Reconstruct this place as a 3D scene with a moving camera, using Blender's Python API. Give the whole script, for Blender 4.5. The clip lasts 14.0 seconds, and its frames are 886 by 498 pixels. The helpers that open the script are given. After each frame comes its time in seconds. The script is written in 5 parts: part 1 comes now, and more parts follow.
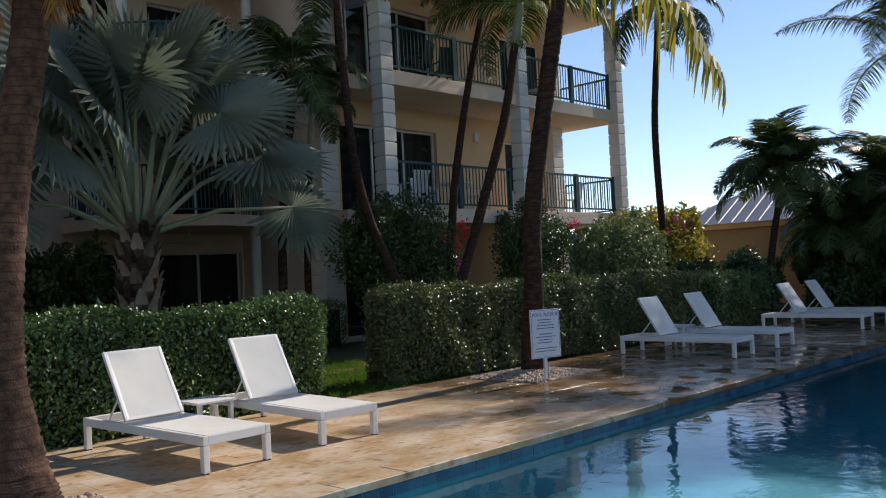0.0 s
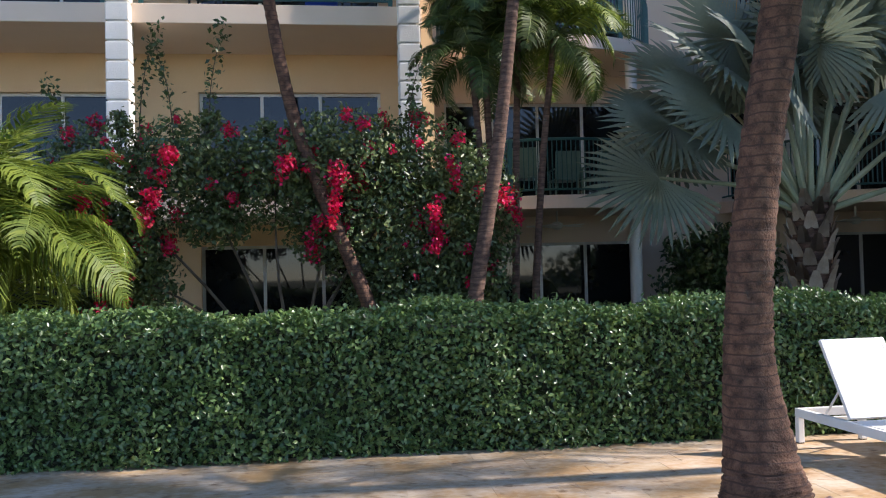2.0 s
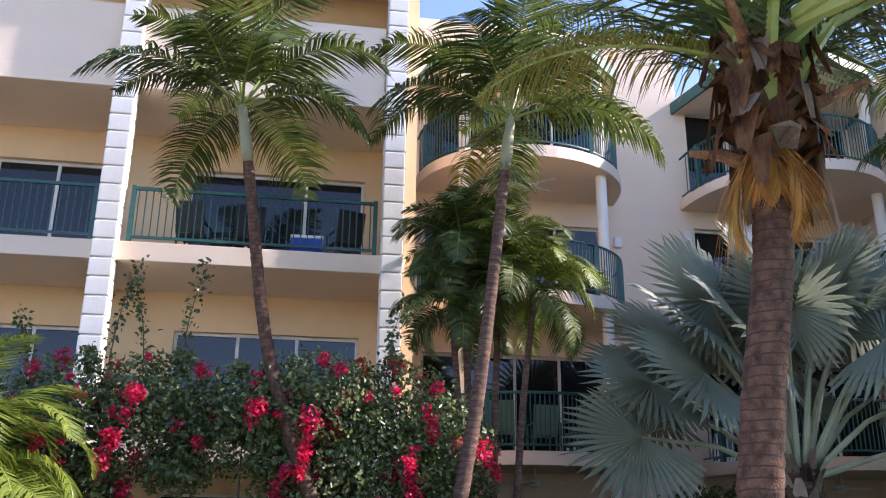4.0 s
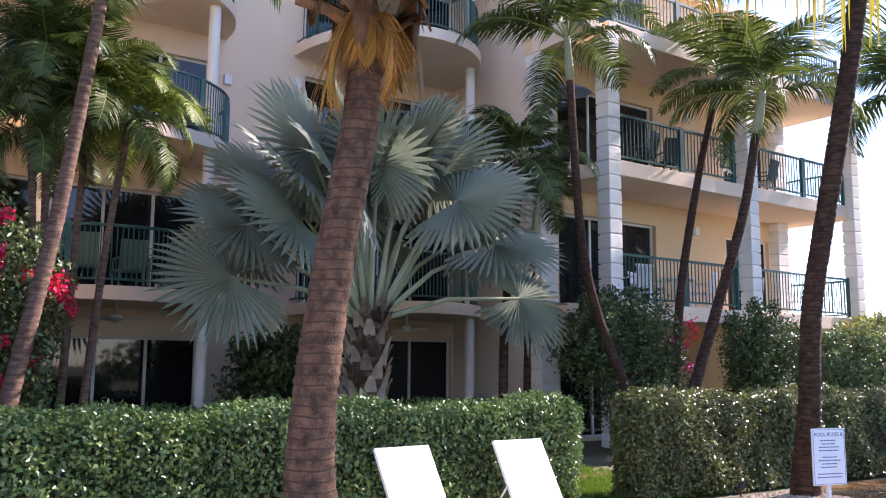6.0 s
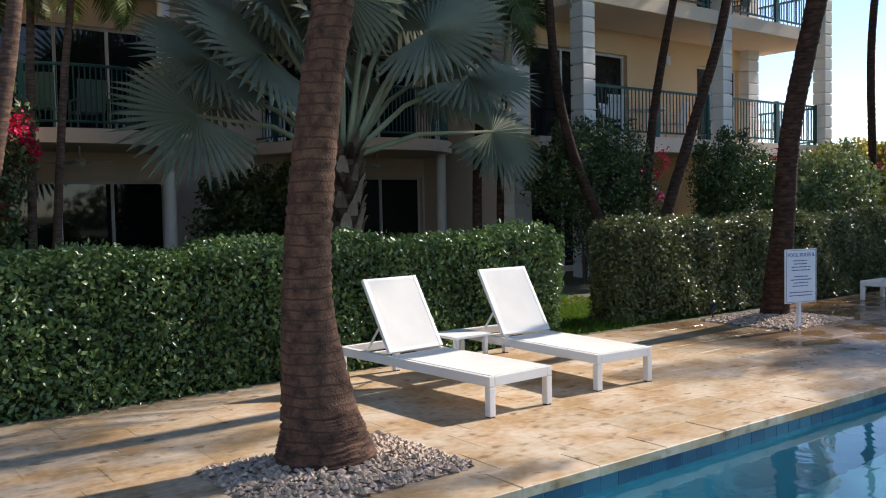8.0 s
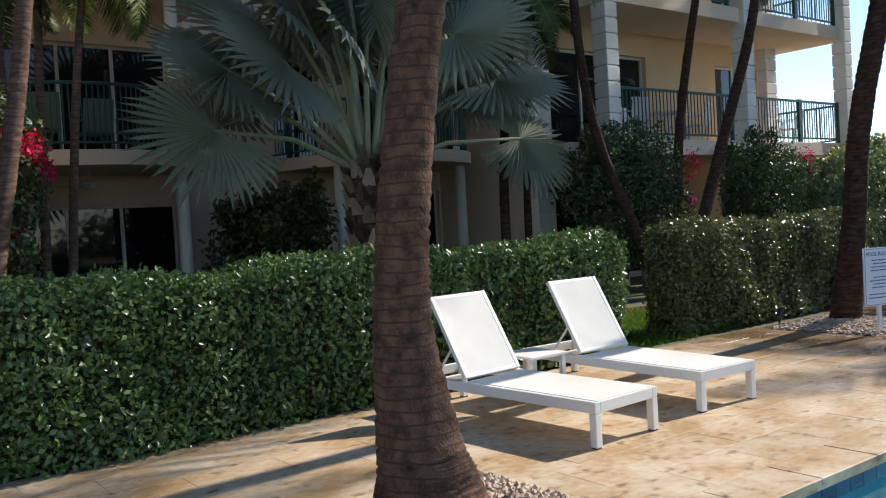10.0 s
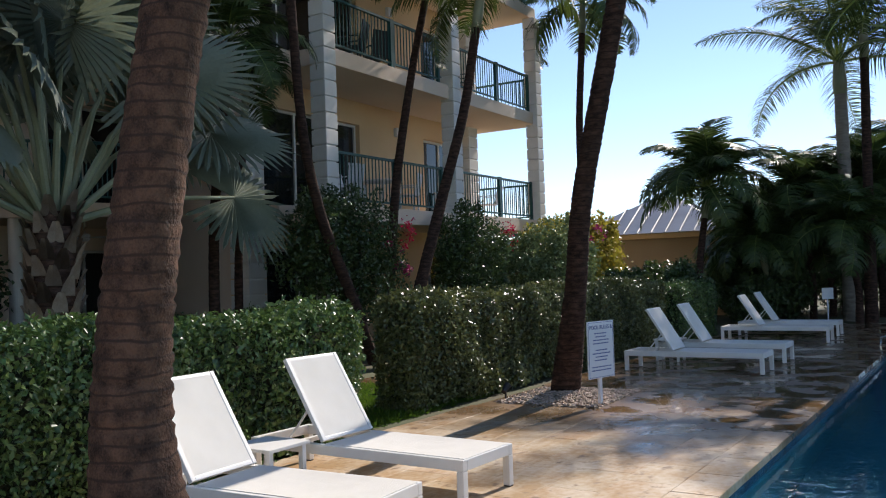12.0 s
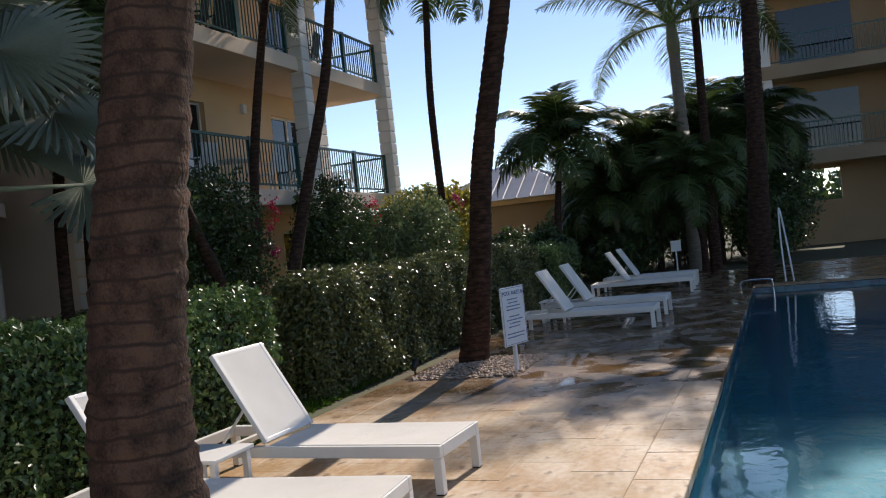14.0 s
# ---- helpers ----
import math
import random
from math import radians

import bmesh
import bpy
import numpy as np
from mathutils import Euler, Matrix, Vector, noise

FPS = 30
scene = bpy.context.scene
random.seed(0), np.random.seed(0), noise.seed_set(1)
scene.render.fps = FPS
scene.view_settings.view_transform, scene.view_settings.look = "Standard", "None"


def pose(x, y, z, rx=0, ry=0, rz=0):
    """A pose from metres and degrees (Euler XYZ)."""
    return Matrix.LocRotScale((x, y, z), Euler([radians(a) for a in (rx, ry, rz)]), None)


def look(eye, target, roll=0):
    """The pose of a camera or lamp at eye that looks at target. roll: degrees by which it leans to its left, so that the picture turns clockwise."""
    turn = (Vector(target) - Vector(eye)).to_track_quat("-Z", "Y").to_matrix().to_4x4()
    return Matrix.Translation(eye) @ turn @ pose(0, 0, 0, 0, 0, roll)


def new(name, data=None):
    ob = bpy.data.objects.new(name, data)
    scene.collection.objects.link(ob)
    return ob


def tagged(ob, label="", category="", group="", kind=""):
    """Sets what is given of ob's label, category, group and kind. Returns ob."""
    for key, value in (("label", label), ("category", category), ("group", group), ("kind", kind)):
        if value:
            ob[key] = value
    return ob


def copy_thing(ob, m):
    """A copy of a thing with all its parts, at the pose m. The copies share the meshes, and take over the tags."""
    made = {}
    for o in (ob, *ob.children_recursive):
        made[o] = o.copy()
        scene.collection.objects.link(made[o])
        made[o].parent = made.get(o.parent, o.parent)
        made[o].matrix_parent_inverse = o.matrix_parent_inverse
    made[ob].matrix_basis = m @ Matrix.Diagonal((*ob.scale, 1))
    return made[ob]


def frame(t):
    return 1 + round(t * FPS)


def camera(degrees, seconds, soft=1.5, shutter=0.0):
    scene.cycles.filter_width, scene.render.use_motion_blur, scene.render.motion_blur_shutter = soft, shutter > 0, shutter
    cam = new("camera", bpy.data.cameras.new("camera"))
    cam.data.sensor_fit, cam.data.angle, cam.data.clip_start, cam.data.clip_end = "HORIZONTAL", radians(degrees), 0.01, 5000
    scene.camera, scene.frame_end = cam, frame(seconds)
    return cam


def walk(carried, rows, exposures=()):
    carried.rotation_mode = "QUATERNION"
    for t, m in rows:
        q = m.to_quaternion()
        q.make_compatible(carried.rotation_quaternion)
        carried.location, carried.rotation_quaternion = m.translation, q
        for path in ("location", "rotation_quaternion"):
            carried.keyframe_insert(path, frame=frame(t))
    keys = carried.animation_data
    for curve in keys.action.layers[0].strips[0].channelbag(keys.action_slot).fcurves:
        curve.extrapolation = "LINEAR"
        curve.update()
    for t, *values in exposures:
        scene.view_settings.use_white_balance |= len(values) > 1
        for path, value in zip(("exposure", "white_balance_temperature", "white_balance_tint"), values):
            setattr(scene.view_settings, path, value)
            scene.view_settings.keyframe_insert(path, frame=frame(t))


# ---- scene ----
cam = camera(54.27, 14.0, 1.1)
PATH = [
    (0, (-3.593, -6.084, 1.494), (-2.142, -4.709, 1.546), -2.8),
    (0.5, (-3.623, -5.893, 1.521), (-2.502, -4.238, 1.561), -2.4),
    (1, (-3.726, -5.575, 1.493), (-2.843, -3.781, 1.495), -3.9),
    (1.5, (-3.884, -5.313, 1.495), (-3.322, -3.394, 1.442), -3.3),
    (2, (-4.016, -5.15, 1.529), (-3.767, -3.167, 1.588), -1.4),
    (2.2, (-4.031, -5.12, 1.546), (-3.847, -3.134, 1.689), -1.2),
    (4.3, (-4.071, -4.891, 1.581), (-3.704, -3.03, 2.216), 2.0),
    (4.5, (-4.071, -4.891, 1.579), (-3.534, -3.064, 2.191), 1.7),
    (5, (-4.034, -4.918, 1.581), (-3.167, -3.191, 2.096), 0.7),
    (5.5, (-3.956, -4.937, 1.624), (-2.89, -3.29, 2.012), 0.2),
    (6, (-3.946, -4.915, 1.622), (-2.8, -3.298, 1.889), 0.4),
    (6.5, (-3.961, -4.941, 1.606), (-2.766, -3.346, 1.771), 0.1),
    (7, (-3.945, -4.928, 1.584), (-2.625, -3.427, 1.647), -1.0),
    (7.5, (-4.003, -4.874, 1.541), (-2.702, -3.357, 1.478), -0.9),
    (7.7, (-4.008, -4.806, 1.537), (-2.776, -3.234, 1.443), -0.7),
    (9.8, (-4.09, -3.786, 1.468), (-2.855, -2.215, 1.373), -3.3),
    (10, (-4.053, -3.705, 1.485), (-2.816, -2.134, 1.423), -3.3),
    (10.5, (-3.959, -3.484, 1.495), (-2.651, -1.971, 1.478), -3.3),
    (11, (-3.884, -3.196, 1.502), (-2.364, -1.895, 1.486), -3.6),
    (11.5, (-3.833, -3.045, 1.519), (-2.186, -1.91, 1.527), -2.9),
    (12, (-3.682, -2.841, 1.521), (-1.977, -1.797, 1.579), -1.9),
    (12.5, (-3.609, -2.591, 1.502), (-1.904, -1.547, 1.549), -2.9),
    (13, (-3.601, -2.284, 1.512), (-1.868, -1.289, 1.587), -4.7),
    (13.5, (-3.59, -2.078, 1.498), (-1.834, -1.122, 1.545), -5.4),
    (14, (-3.552, -1.865, 1.515), (-1.677, -1.171, 1.495), -6.1),
]
EXPOSURE = [(0, 0.09, 6700, 15), (0.5, 0.33, 6675, 16), (1, 0.88, 6650, 16), (1.5, 0.98, 6448, 17), (2.2, 1.16, 6360, 19), (4.3, 1.71, 6510, 29), (5, 1.86, 6539, 31), (6, 1.81, 6635, 30), (6.5, 1.58, 6710, 28), (7, 1.21, 6710, 23), (7.5, 0.72, 6710, 18), (9.8, 0.55, 6700, 12), (10.5, 0.82, 6583, 10), (11, 0.92, 6500, 8), (11.5, 0.62, 6675, 13), (12.5, 0.2, 6700, 15), (13, 0.05, 6550, 14), (14, 0.12, 6950, 17)]
walk(cam, [(t, look(eye, target, roll)) for t, eye, target, roll in PATH], EXPOSURE)

# ---- light ----
SUN_AZ, SUN_EL = radians(-6.5), radians(36.5)   # from +x, turning towards +y
world = bpy.data.worlds.new("world")
scene.world = world
world.use_nodes = True
wn = world.node_tree
sky = wn.nodes.new("ShaderNodeTexSky")
sky.sky_type, sky.sun_disc = "NISHITA", False
sky.sun_elevation, sky.sun_rotation = SUN_EL, math.pi / 2 - SUN_AZ
sky.air_density, sky.dust_density, sky.ozone_density = 0.8, 0.03, 2.6
wn.links.new(sky.outputs[0], wn.nodes["Background"].inputs[0])
wn.nodes["Background"].inputs[1].default_value = 0.15
sun = new("sun", bpy.data.lights.new("sun", "SUN"))
sun.data.energy, sun.data.angle, sun.data.color = 4.7, radians(0.55), (1.0, 0.945, 0.86)
sun.matrix_world = look((0, 0, 0), (-math.cos(SUN_EL) * math.cos(SUN_AZ), -math.cos(SUN_EL) * math.sin(SUN_AZ), -math.sin(SUN_EL)))


# ---- materials ----
def material(name, base, second=None, rough=0.6, scale=4.0, fine=60.0, bump=0.3, bump_scale=None, metal=0.0, amount=0.5, spec=0.5, per_piece=0.0, translucent=0.0, stretch=(1, 1, 1), rough_var=0.1, island=0.0, coords="Object", crisp=None):
    """Two scales of variation between base and second, fine relief, and colour that shifts from piece to piece."""
    m = bpy.data.materials.new(name)
    m.use_nodes = True
    t = m.node_tree
    n, l = t.nodes, t.links
    b = n["Principled BSDF"]
    second = second or tuple(c * 0.7 for c in base)
    co = n.new("ShaderNodeTexCoord")
    mp = n.new("ShaderNodeMapping")
    mp.inputs["Scale"].default_value = stretch
    l.new(co.outputs[coords], mp.inputs[0])
    n1, n2 = n.new("ShaderNodeTexNoise"), n.new("ShaderNodeTexNoise")
    for q, s in ((n1, scale), (n2, fine)):
        q.inputs["Scale"].default_value = s
        q.inputs["Detail"].default_value = 5
        l.new(mp.outputs[0], q.inputs["Vector"])
    add = n.new("ShaderNodeMath")
    add.operation = "MULTIPLY_ADD"
    l.new(n2.outputs[0], add.inputs[0])
    add.inputs[1].default_value = 0.45
    l.new(n1.outputs[0], add.inputs[2])
    ramp = n.new("ShaderNodeMapRange")
    ramp.inputs[1].default_value, ramp.inputs[2].default_value = crisp or (0.62 - 0.28 * amount, 1.0)
    l.new(add.outputs[0], ramp.inputs[0])
    mix = n.new("ShaderNodeMix")
    mix.data_type = "RGBA"
    l.new(ramp.outputs[0], mix.inputs[0])
    mix.inputs[6].default_value, mix.inputs[7].default_value = (*base, 1), (*second, 1)
    out = mix.outputs[2]
    if per_piece or island:
        hsv = n.new("ShaderNodeHueSaturation")
        info = n.new("ShaderNodeNewGeometry" if island else "ShaderNodeObjectInfo")
        rnd = info.outputs["Random Per Island" if island else "Random"]
        mr = n.new("ShaderNodeMapRange")
        k = island or per_piece
        mr.inputs[3].default_value, mr.inputs[4].default_value = 1 - k, 1 + k
        l.new(rnd, mr.inputs[0])
        l.new(mr.outputs[0], hsv.inputs["Value"])
        mh = n.new("ShaderNodeMapRange")
        mh.inputs[3].default_value, mh.inputs[4].default_value = 0.5 + 0.05 * k, 0.5 - 0.05 * k
        l.new(rnd, mh.inputs[0])
        l.new(mh.outputs[0], hsv.inputs["Hue"])
        l.new(out, hsv.inputs["Color"])
        out = hsv.outputs[0]
    l.new(out, b.inputs["Base Color"])
    b.inputs["Metallic"].default_value = metal
    b.inputs["Specular IOR Level"].default_value = spec
    rr = n.new("ShaderNodeMapRange")
    rr.inputs[3].default_value, rr.inputs[4].default_value = max(0.02, rough - rough_var), min(1, rough + rough_var)
    l.new(n2.outputs[0], rr.inputs[0])
    l.new(rr.outputs[0], b.inputs["Roughness"])
    if bump:
        bp = n.new("ShaderNodeBump")
        bp.inputs["Strength"].default_value, bp.inputs["Distance"].default_value = bump, 0.01
        src = n2
        if bump_scale:
            src = n.new("ShaderNodeTexNoise")
            src.inputs["Scale"].default_value = bump_scale
            l.new(mp.outputs[0], src.inputs["Vector"])
        l.new(src.outputs[0], bp.inputs["Height"])
        l.new(bp.outputs[0], b.inputs["Normal"])
    if translucent:
        tr = n.new("ShaderNodeBsdfTranslucent")
        l.new(out, tr.inputs[0])
        ms = n.new("ShaderNodeMixShader")
        ms.inputs[0].default_value = translucent
        l.new(b.outputs[0], ms.inputs[1])
        l.new(tr.outputs[0], ms.inputs[2])
        l.new(ms.outputs[0], n["Material Output"].inputs[0])
    return m


CREAM = material("cream_stucco", (0.78, 0.56, 0.33), (0.69, 0.47, 0.26), 0.85, 0.6, 90, 0.35)
PALE = material("pale_stucco", (0.79, 0.64, 0.50), (0.70, 0.55, 0.41), 0.85, 0.6, 90, 0.3)
WHITE_STONE = material("white_block", (0.80, 0.78, 0.72), (0.66, 0.63, 0.57), 0.8, 2.0, 70, 0.5)
WHITE_POST = material("white_post_paint", (0.78, 0.76, 0.70), (0.68, 0.65, 0.58), 0.6, 2.0, 70, 0.1)
GREEN_RAIL = material("green_rail_paint", (0.010, 0.085, 0.075), (0.008, 0.060, 0.055), 0.4, 5, 60, 0.05)
GREEN_ROOF = material("green_fascia", (0.010, 0.11, 0.085), (0.01, 0.08, 0.065), 0.5, 3, 60, 0.05)
GLASS = material("dark_window_glass", (0.010, 0.012, 0.014), (0.014, 0.016, 0.018), 0.03, 0.5, 3, 0.0, spec=0.5, rough_var=0.01)
ALU = material("white_window_frame", (0.66, 0.66, 0.62), (0.56, 0.55, 0.50), 0.45, 4, 60, 0.05)
LOUNGE_FRAME = material("white_powder_coat", (0.82, 0.81, 0.77), (0.75, 0.73, 0.68), 0.4, 3, 120, 0.05)
SLING = material("white_mesh_sling", (0.81, 0.79, 0.73), (0.75, 0.73, 0.67), 0.75, 6, 600, 0.2, translucent=0.15)
BLACK = material("black_plastic", (0.012, 0.012, 0.012), None, 0.5, 8, 80, 0.1)
TRUNK = material("palm_bark", (0.165, 0.088, 0.056), (0.032, 0.019, 0.014), 0.9, 1.7, 16, 1.0, stretch=(9, 9, 7), crisp=(0.55, 0.95), spec=0.25, bump_scale=9)
TRUNK_DARK = material("dark_palm_bark", (0.095, 0.052, 0.036), (0.020, 0.013, 0.010), 0.9, 2.4, 16, 1.0, stretch=(4, 4, 9), crisp=(0.54, 0.90), spec=0.15)
TRUNK_GREY = material("grey_palm_bark", (0.19, 0.115, 0.082), (0.060, 0.036, 0.028), 0.9, 2.4, 16, 1.0, stretch=(4, 4, 9), crisp=(0.54, 0.92), spec=0.2)
FIBRE = material("brown_leaf_sheath", (0.34, 0.175, 0.085), (0.10, 0.050, 0.028), 0.9, 9, 60, 1.0, stretch=(1, 1, 0.3), crisp=(0.5, 0.9), spec=0.2)
BOOT = material("pale_leaf_boot", (0.42, 0.34, 0.26), (0.24, 0.175, 0.125), 0.9, 6, 60, 0.6)
FROND = material("palm_leaflet", (0.088, 0.118, 0.024), (0.052, 0.080, 0.018), 0.52, 2, 30, 0.1, translucent=0.35, island=0.3, spec=0.3)
FROND_DARK = material("dark_palm_leaflet", (0.080, 0.120, 0.036), (0.050, 0.085, 0.026), 0.42, 2, 30, 0.1, translucent=0.3, island=0.3, spec=0.3)
def ringed(m, spacing, dark, cover=0.3):
    """Leaf scars: thin uneven dark rings round a trunk."""
    n, l = m.node_tree.nodes, m.node_tree.links
    b = n["Principled BSDF"]
    co = n.new("ShaderNodeTexCoord")
    wave = n.new("ShaderNodeTexWave")
    wave.wave_type, wave.bands_direction, wave.wave_profile = "BANDS", "Z", "SIN"
    wave.inputs["Scale"].default_value = math.tau / (20 * spacing)
    wave.inputs["Distortion"].default_value, wave.inputs["Detail"].default_value, wave.inputs["Detail Scale"].default_value = 2.2, 4, 1.2
    l.new(co.outputs["Object"], wave.inputs["Vector"])
    scar = n.new("ShaderNodeMapRange")
    scar.inputs[1].default_value, scar.inputs[2].default_value = cover, 0.0
    l.new(wave.outputs["Fac"], scar.inputs[0])
    mix = n.new("ShaderNodeMix")
    mix.data_type = "RGBA"
    mix.inputs[7].default_value = (*dark, 1)
    base = b.inputs["Base Color"].links[0].from_socket
    l.new(scar.outputs[0], mix.inputs[0])
    l.new(base, mix.inputs[6])
    l.new(mix.outputs[2], b.inputs["Base Color"])


ringed(TRUNK, 0.062, (0.058, 0.034, 0.025), 0.13)
ringed(TRUNK_DARK, 0.085, (0.036, 0.021, 0.016), 0.13)
ringed(TRUNK_GREY, 0.085, (0.080, 0.050, 0.038), 0.18)
PALE_BARK = material("pale_palm_bark", (0.30, 0.26, 0.21), (0.18, 0.15, 0.12), 0.85, 4, 40, 0.5, stretch=(1, 1, 3))
FROND_LIGHT = material("sunny_palm_leaflet", (0.17, 0.22, 0.03), (0.10, 0.15, 0.022), 0.52, 2, 30, 0.1, translucent=0.4, island=0.35, spec=0.3)
SHAFT = material("pale_crownshaft", (0.30, 0.30, 0.18), (0.22, 0.22, 0.13), 0.6, 3, 40, 0.1)
FROND_GOLD = material("yellowing_palm_leaflet", (0.32, 0.26, 0.038), (0.17, 0.17, 0.03), 0.52, 1.2, 30, 0.1, translucent=0.45, island=0.3, spec=0.3)
FROND_DRY = material("dry_palm_leaflet", (0.60, 0.32, 0.06), (0.42, 0.19, 0.045), 0.7, 2, 30, 0.2, translucent=0.4, island=0.3)
PETIOLE = material("green_petiole", (0.20, 0.26, 0.05), (0.13, 0.18, 0.035), 0.4, 2, 40, 0.1)
PETIOLE_PALE = material("pale_green_leaf_stalk", (0.34, 0.40, 0.12), (0.24, 0.30, 0.07), 0.4, 2, 40, 0.1)
SILVER = material("silver_fan_leaf", (0.20, 0.235, 0.170), (0.130, 0.160, 0.112), 0.50, 1.5, 30, 0.1, translucent=0.25, per_piece=0.2)
SILVER_STEM = material("silver_petiole", (0.30, 0.33, 0.22), (0.2, 0.23, 0.14), 0.5, 3, 40, 0.2)
HEDGE_LEAF = material("hedge_leaf", (0.118, 0.195, 0.058), (0.070, 0.130, 0.036), 0.30, 3, 30, 0.05, translucent=0.18, island=0.45)
HEDGE_OLIVE = material("olive_hedge_leaf", (0.150, 0.172, 0.062), (0.095, 0.115, 0.040), 0.32, 3, 30, 0.05, translucent=0.2, island=0.45)
# near-black green: shade deep between the hedge leaves, put into the colour
HEDGE_CORE = material("hedge_core_shade", (0.030, 0.042, 0.018), (0.018, 0.022, 0.011), 0.95, 6, 40, 0.9)
SHRUB_LEAF = material("shrub_leaf", (0.070, 0.115, 0.036), (0.042, 0.075, 0.022), 0.33, 3, 30, 0.05, translucent=0.25, island=0.4)
BRIGHT_LEAF = material("mixed_shrub_leaf", (0.13, 0.175, 0.065), (0.060, 0.100, 0.030), 0.42, 3, 30, 0.05, translucent=0.3, island=0.5)
PALE_LEAF = material("pale_shrub_leaf", (0.18, 0.235, 0.10), (0.11, 0.16, 0.06), 0.4, 3, 30, 0.05, translucent=0.3, island=0.35)
YELLOW_LEAF = material("yellow_shrub_leaf", (0.46, 0.38, 0.05), (0.24, 0.24, 0.04), 0.4, 3, 30, 0.05, translucent=0.35, island=0.4)
PETAL = material("crimson_bract", (0.74, 0.014, 0.075), (0.56, 0.010, 0.075), 0.6, 3, 30, 0.05, translucent=0.4, island=0.25)
PETAL_PINK = material("pink_bract", (0.40, 0.04, 0.16), (0.28, 0.02, 0.10), 0.6, 3, 30, 0.05, translucent=0.4, island=0.25)
BRANCH = material("shrub_branch", (0.11, 0.085, 0.06), (0.06, 0.045, 0.03), 0.9, 6, 60, 0.6)
GRASS = material("lawn_blades", (0.10, 0.19, 0.02), (0.06, 0.12, 0.015), 0.5, 3, 30, 0.1, translucent=0.3, island=0.35)
SOIL = material("garden_ground", (0.075, 0.095, 0.035), (0.10, 0.075, 0.045), 0.95, 0.7, 25, 0.7)
GRAVEL = material("pale_gravel", (0.48, 0.38, 0.29), (0.34, 0.25, 0.185), 0.85, 8, 60, 0.4, island=0.35)
PLASTER = material("blue_pool_plaster", (0.024, 0.215, 0.30), (0.019, 0.185, 0.265), 0.6, 0.5, 30, 0.1)
POOL_TILE = material("blue_pool_tile", (0.030, 0.115, 0.18), (0.020, 0.08, 0.14), 0.15, 6, 60, 0.1, per_piece=0.3)
ROOF_METAL = material("galvanised_roof", (0.40, 0.41, 0.42), (0.30, 0.31, 0.32), 0.42, 1.2, 40, 0.1, metal=0.6)
SIGN_WHITE = material("sign_board_white", (0.76, 0.77, 0.78), (0.70, 0.71, 0.73), 0.45, 3, 60, 0.02)
SIGN_BLUE = material("sign_ink_blue", (0.035, 0.075, 0.27), (0.03, 0.06, 0.22), 0.5, 3, 60, 0.0)
STEEL = material("polished_steel", (0.72, 0.72, 0.72), (0.6, 0.6, 0.6), 0.15, 4, 60, 0.0, metal=1.0)
PARASOL = material("pale_blue_canvas", (0.42, 0.50, 0.66), None, 0.8, 3, 90, 0.2)
SAGE = material("sage_green_metal", (0.10, 0.17, 0.13), (0.07, 0.12, 0.09), 0.45, 4, 60, 0.05)
COOLER_BLUE = material("cooler_blue", (0.01, 0.06, 0.42), None, 0.4, 4, 60, 0.0)
FAR_WALL = material("far_stucco", (0.42, 0.28, 0.16), (0.34, 0.22, 0.12), 0.9, 0.6, 60, 0.3)
TAN = material("tan_stucco", (0.34, 0.255, 0.165), (0.27, 0.20, 0.125), 0.9, 0.8, 60, 0.3)


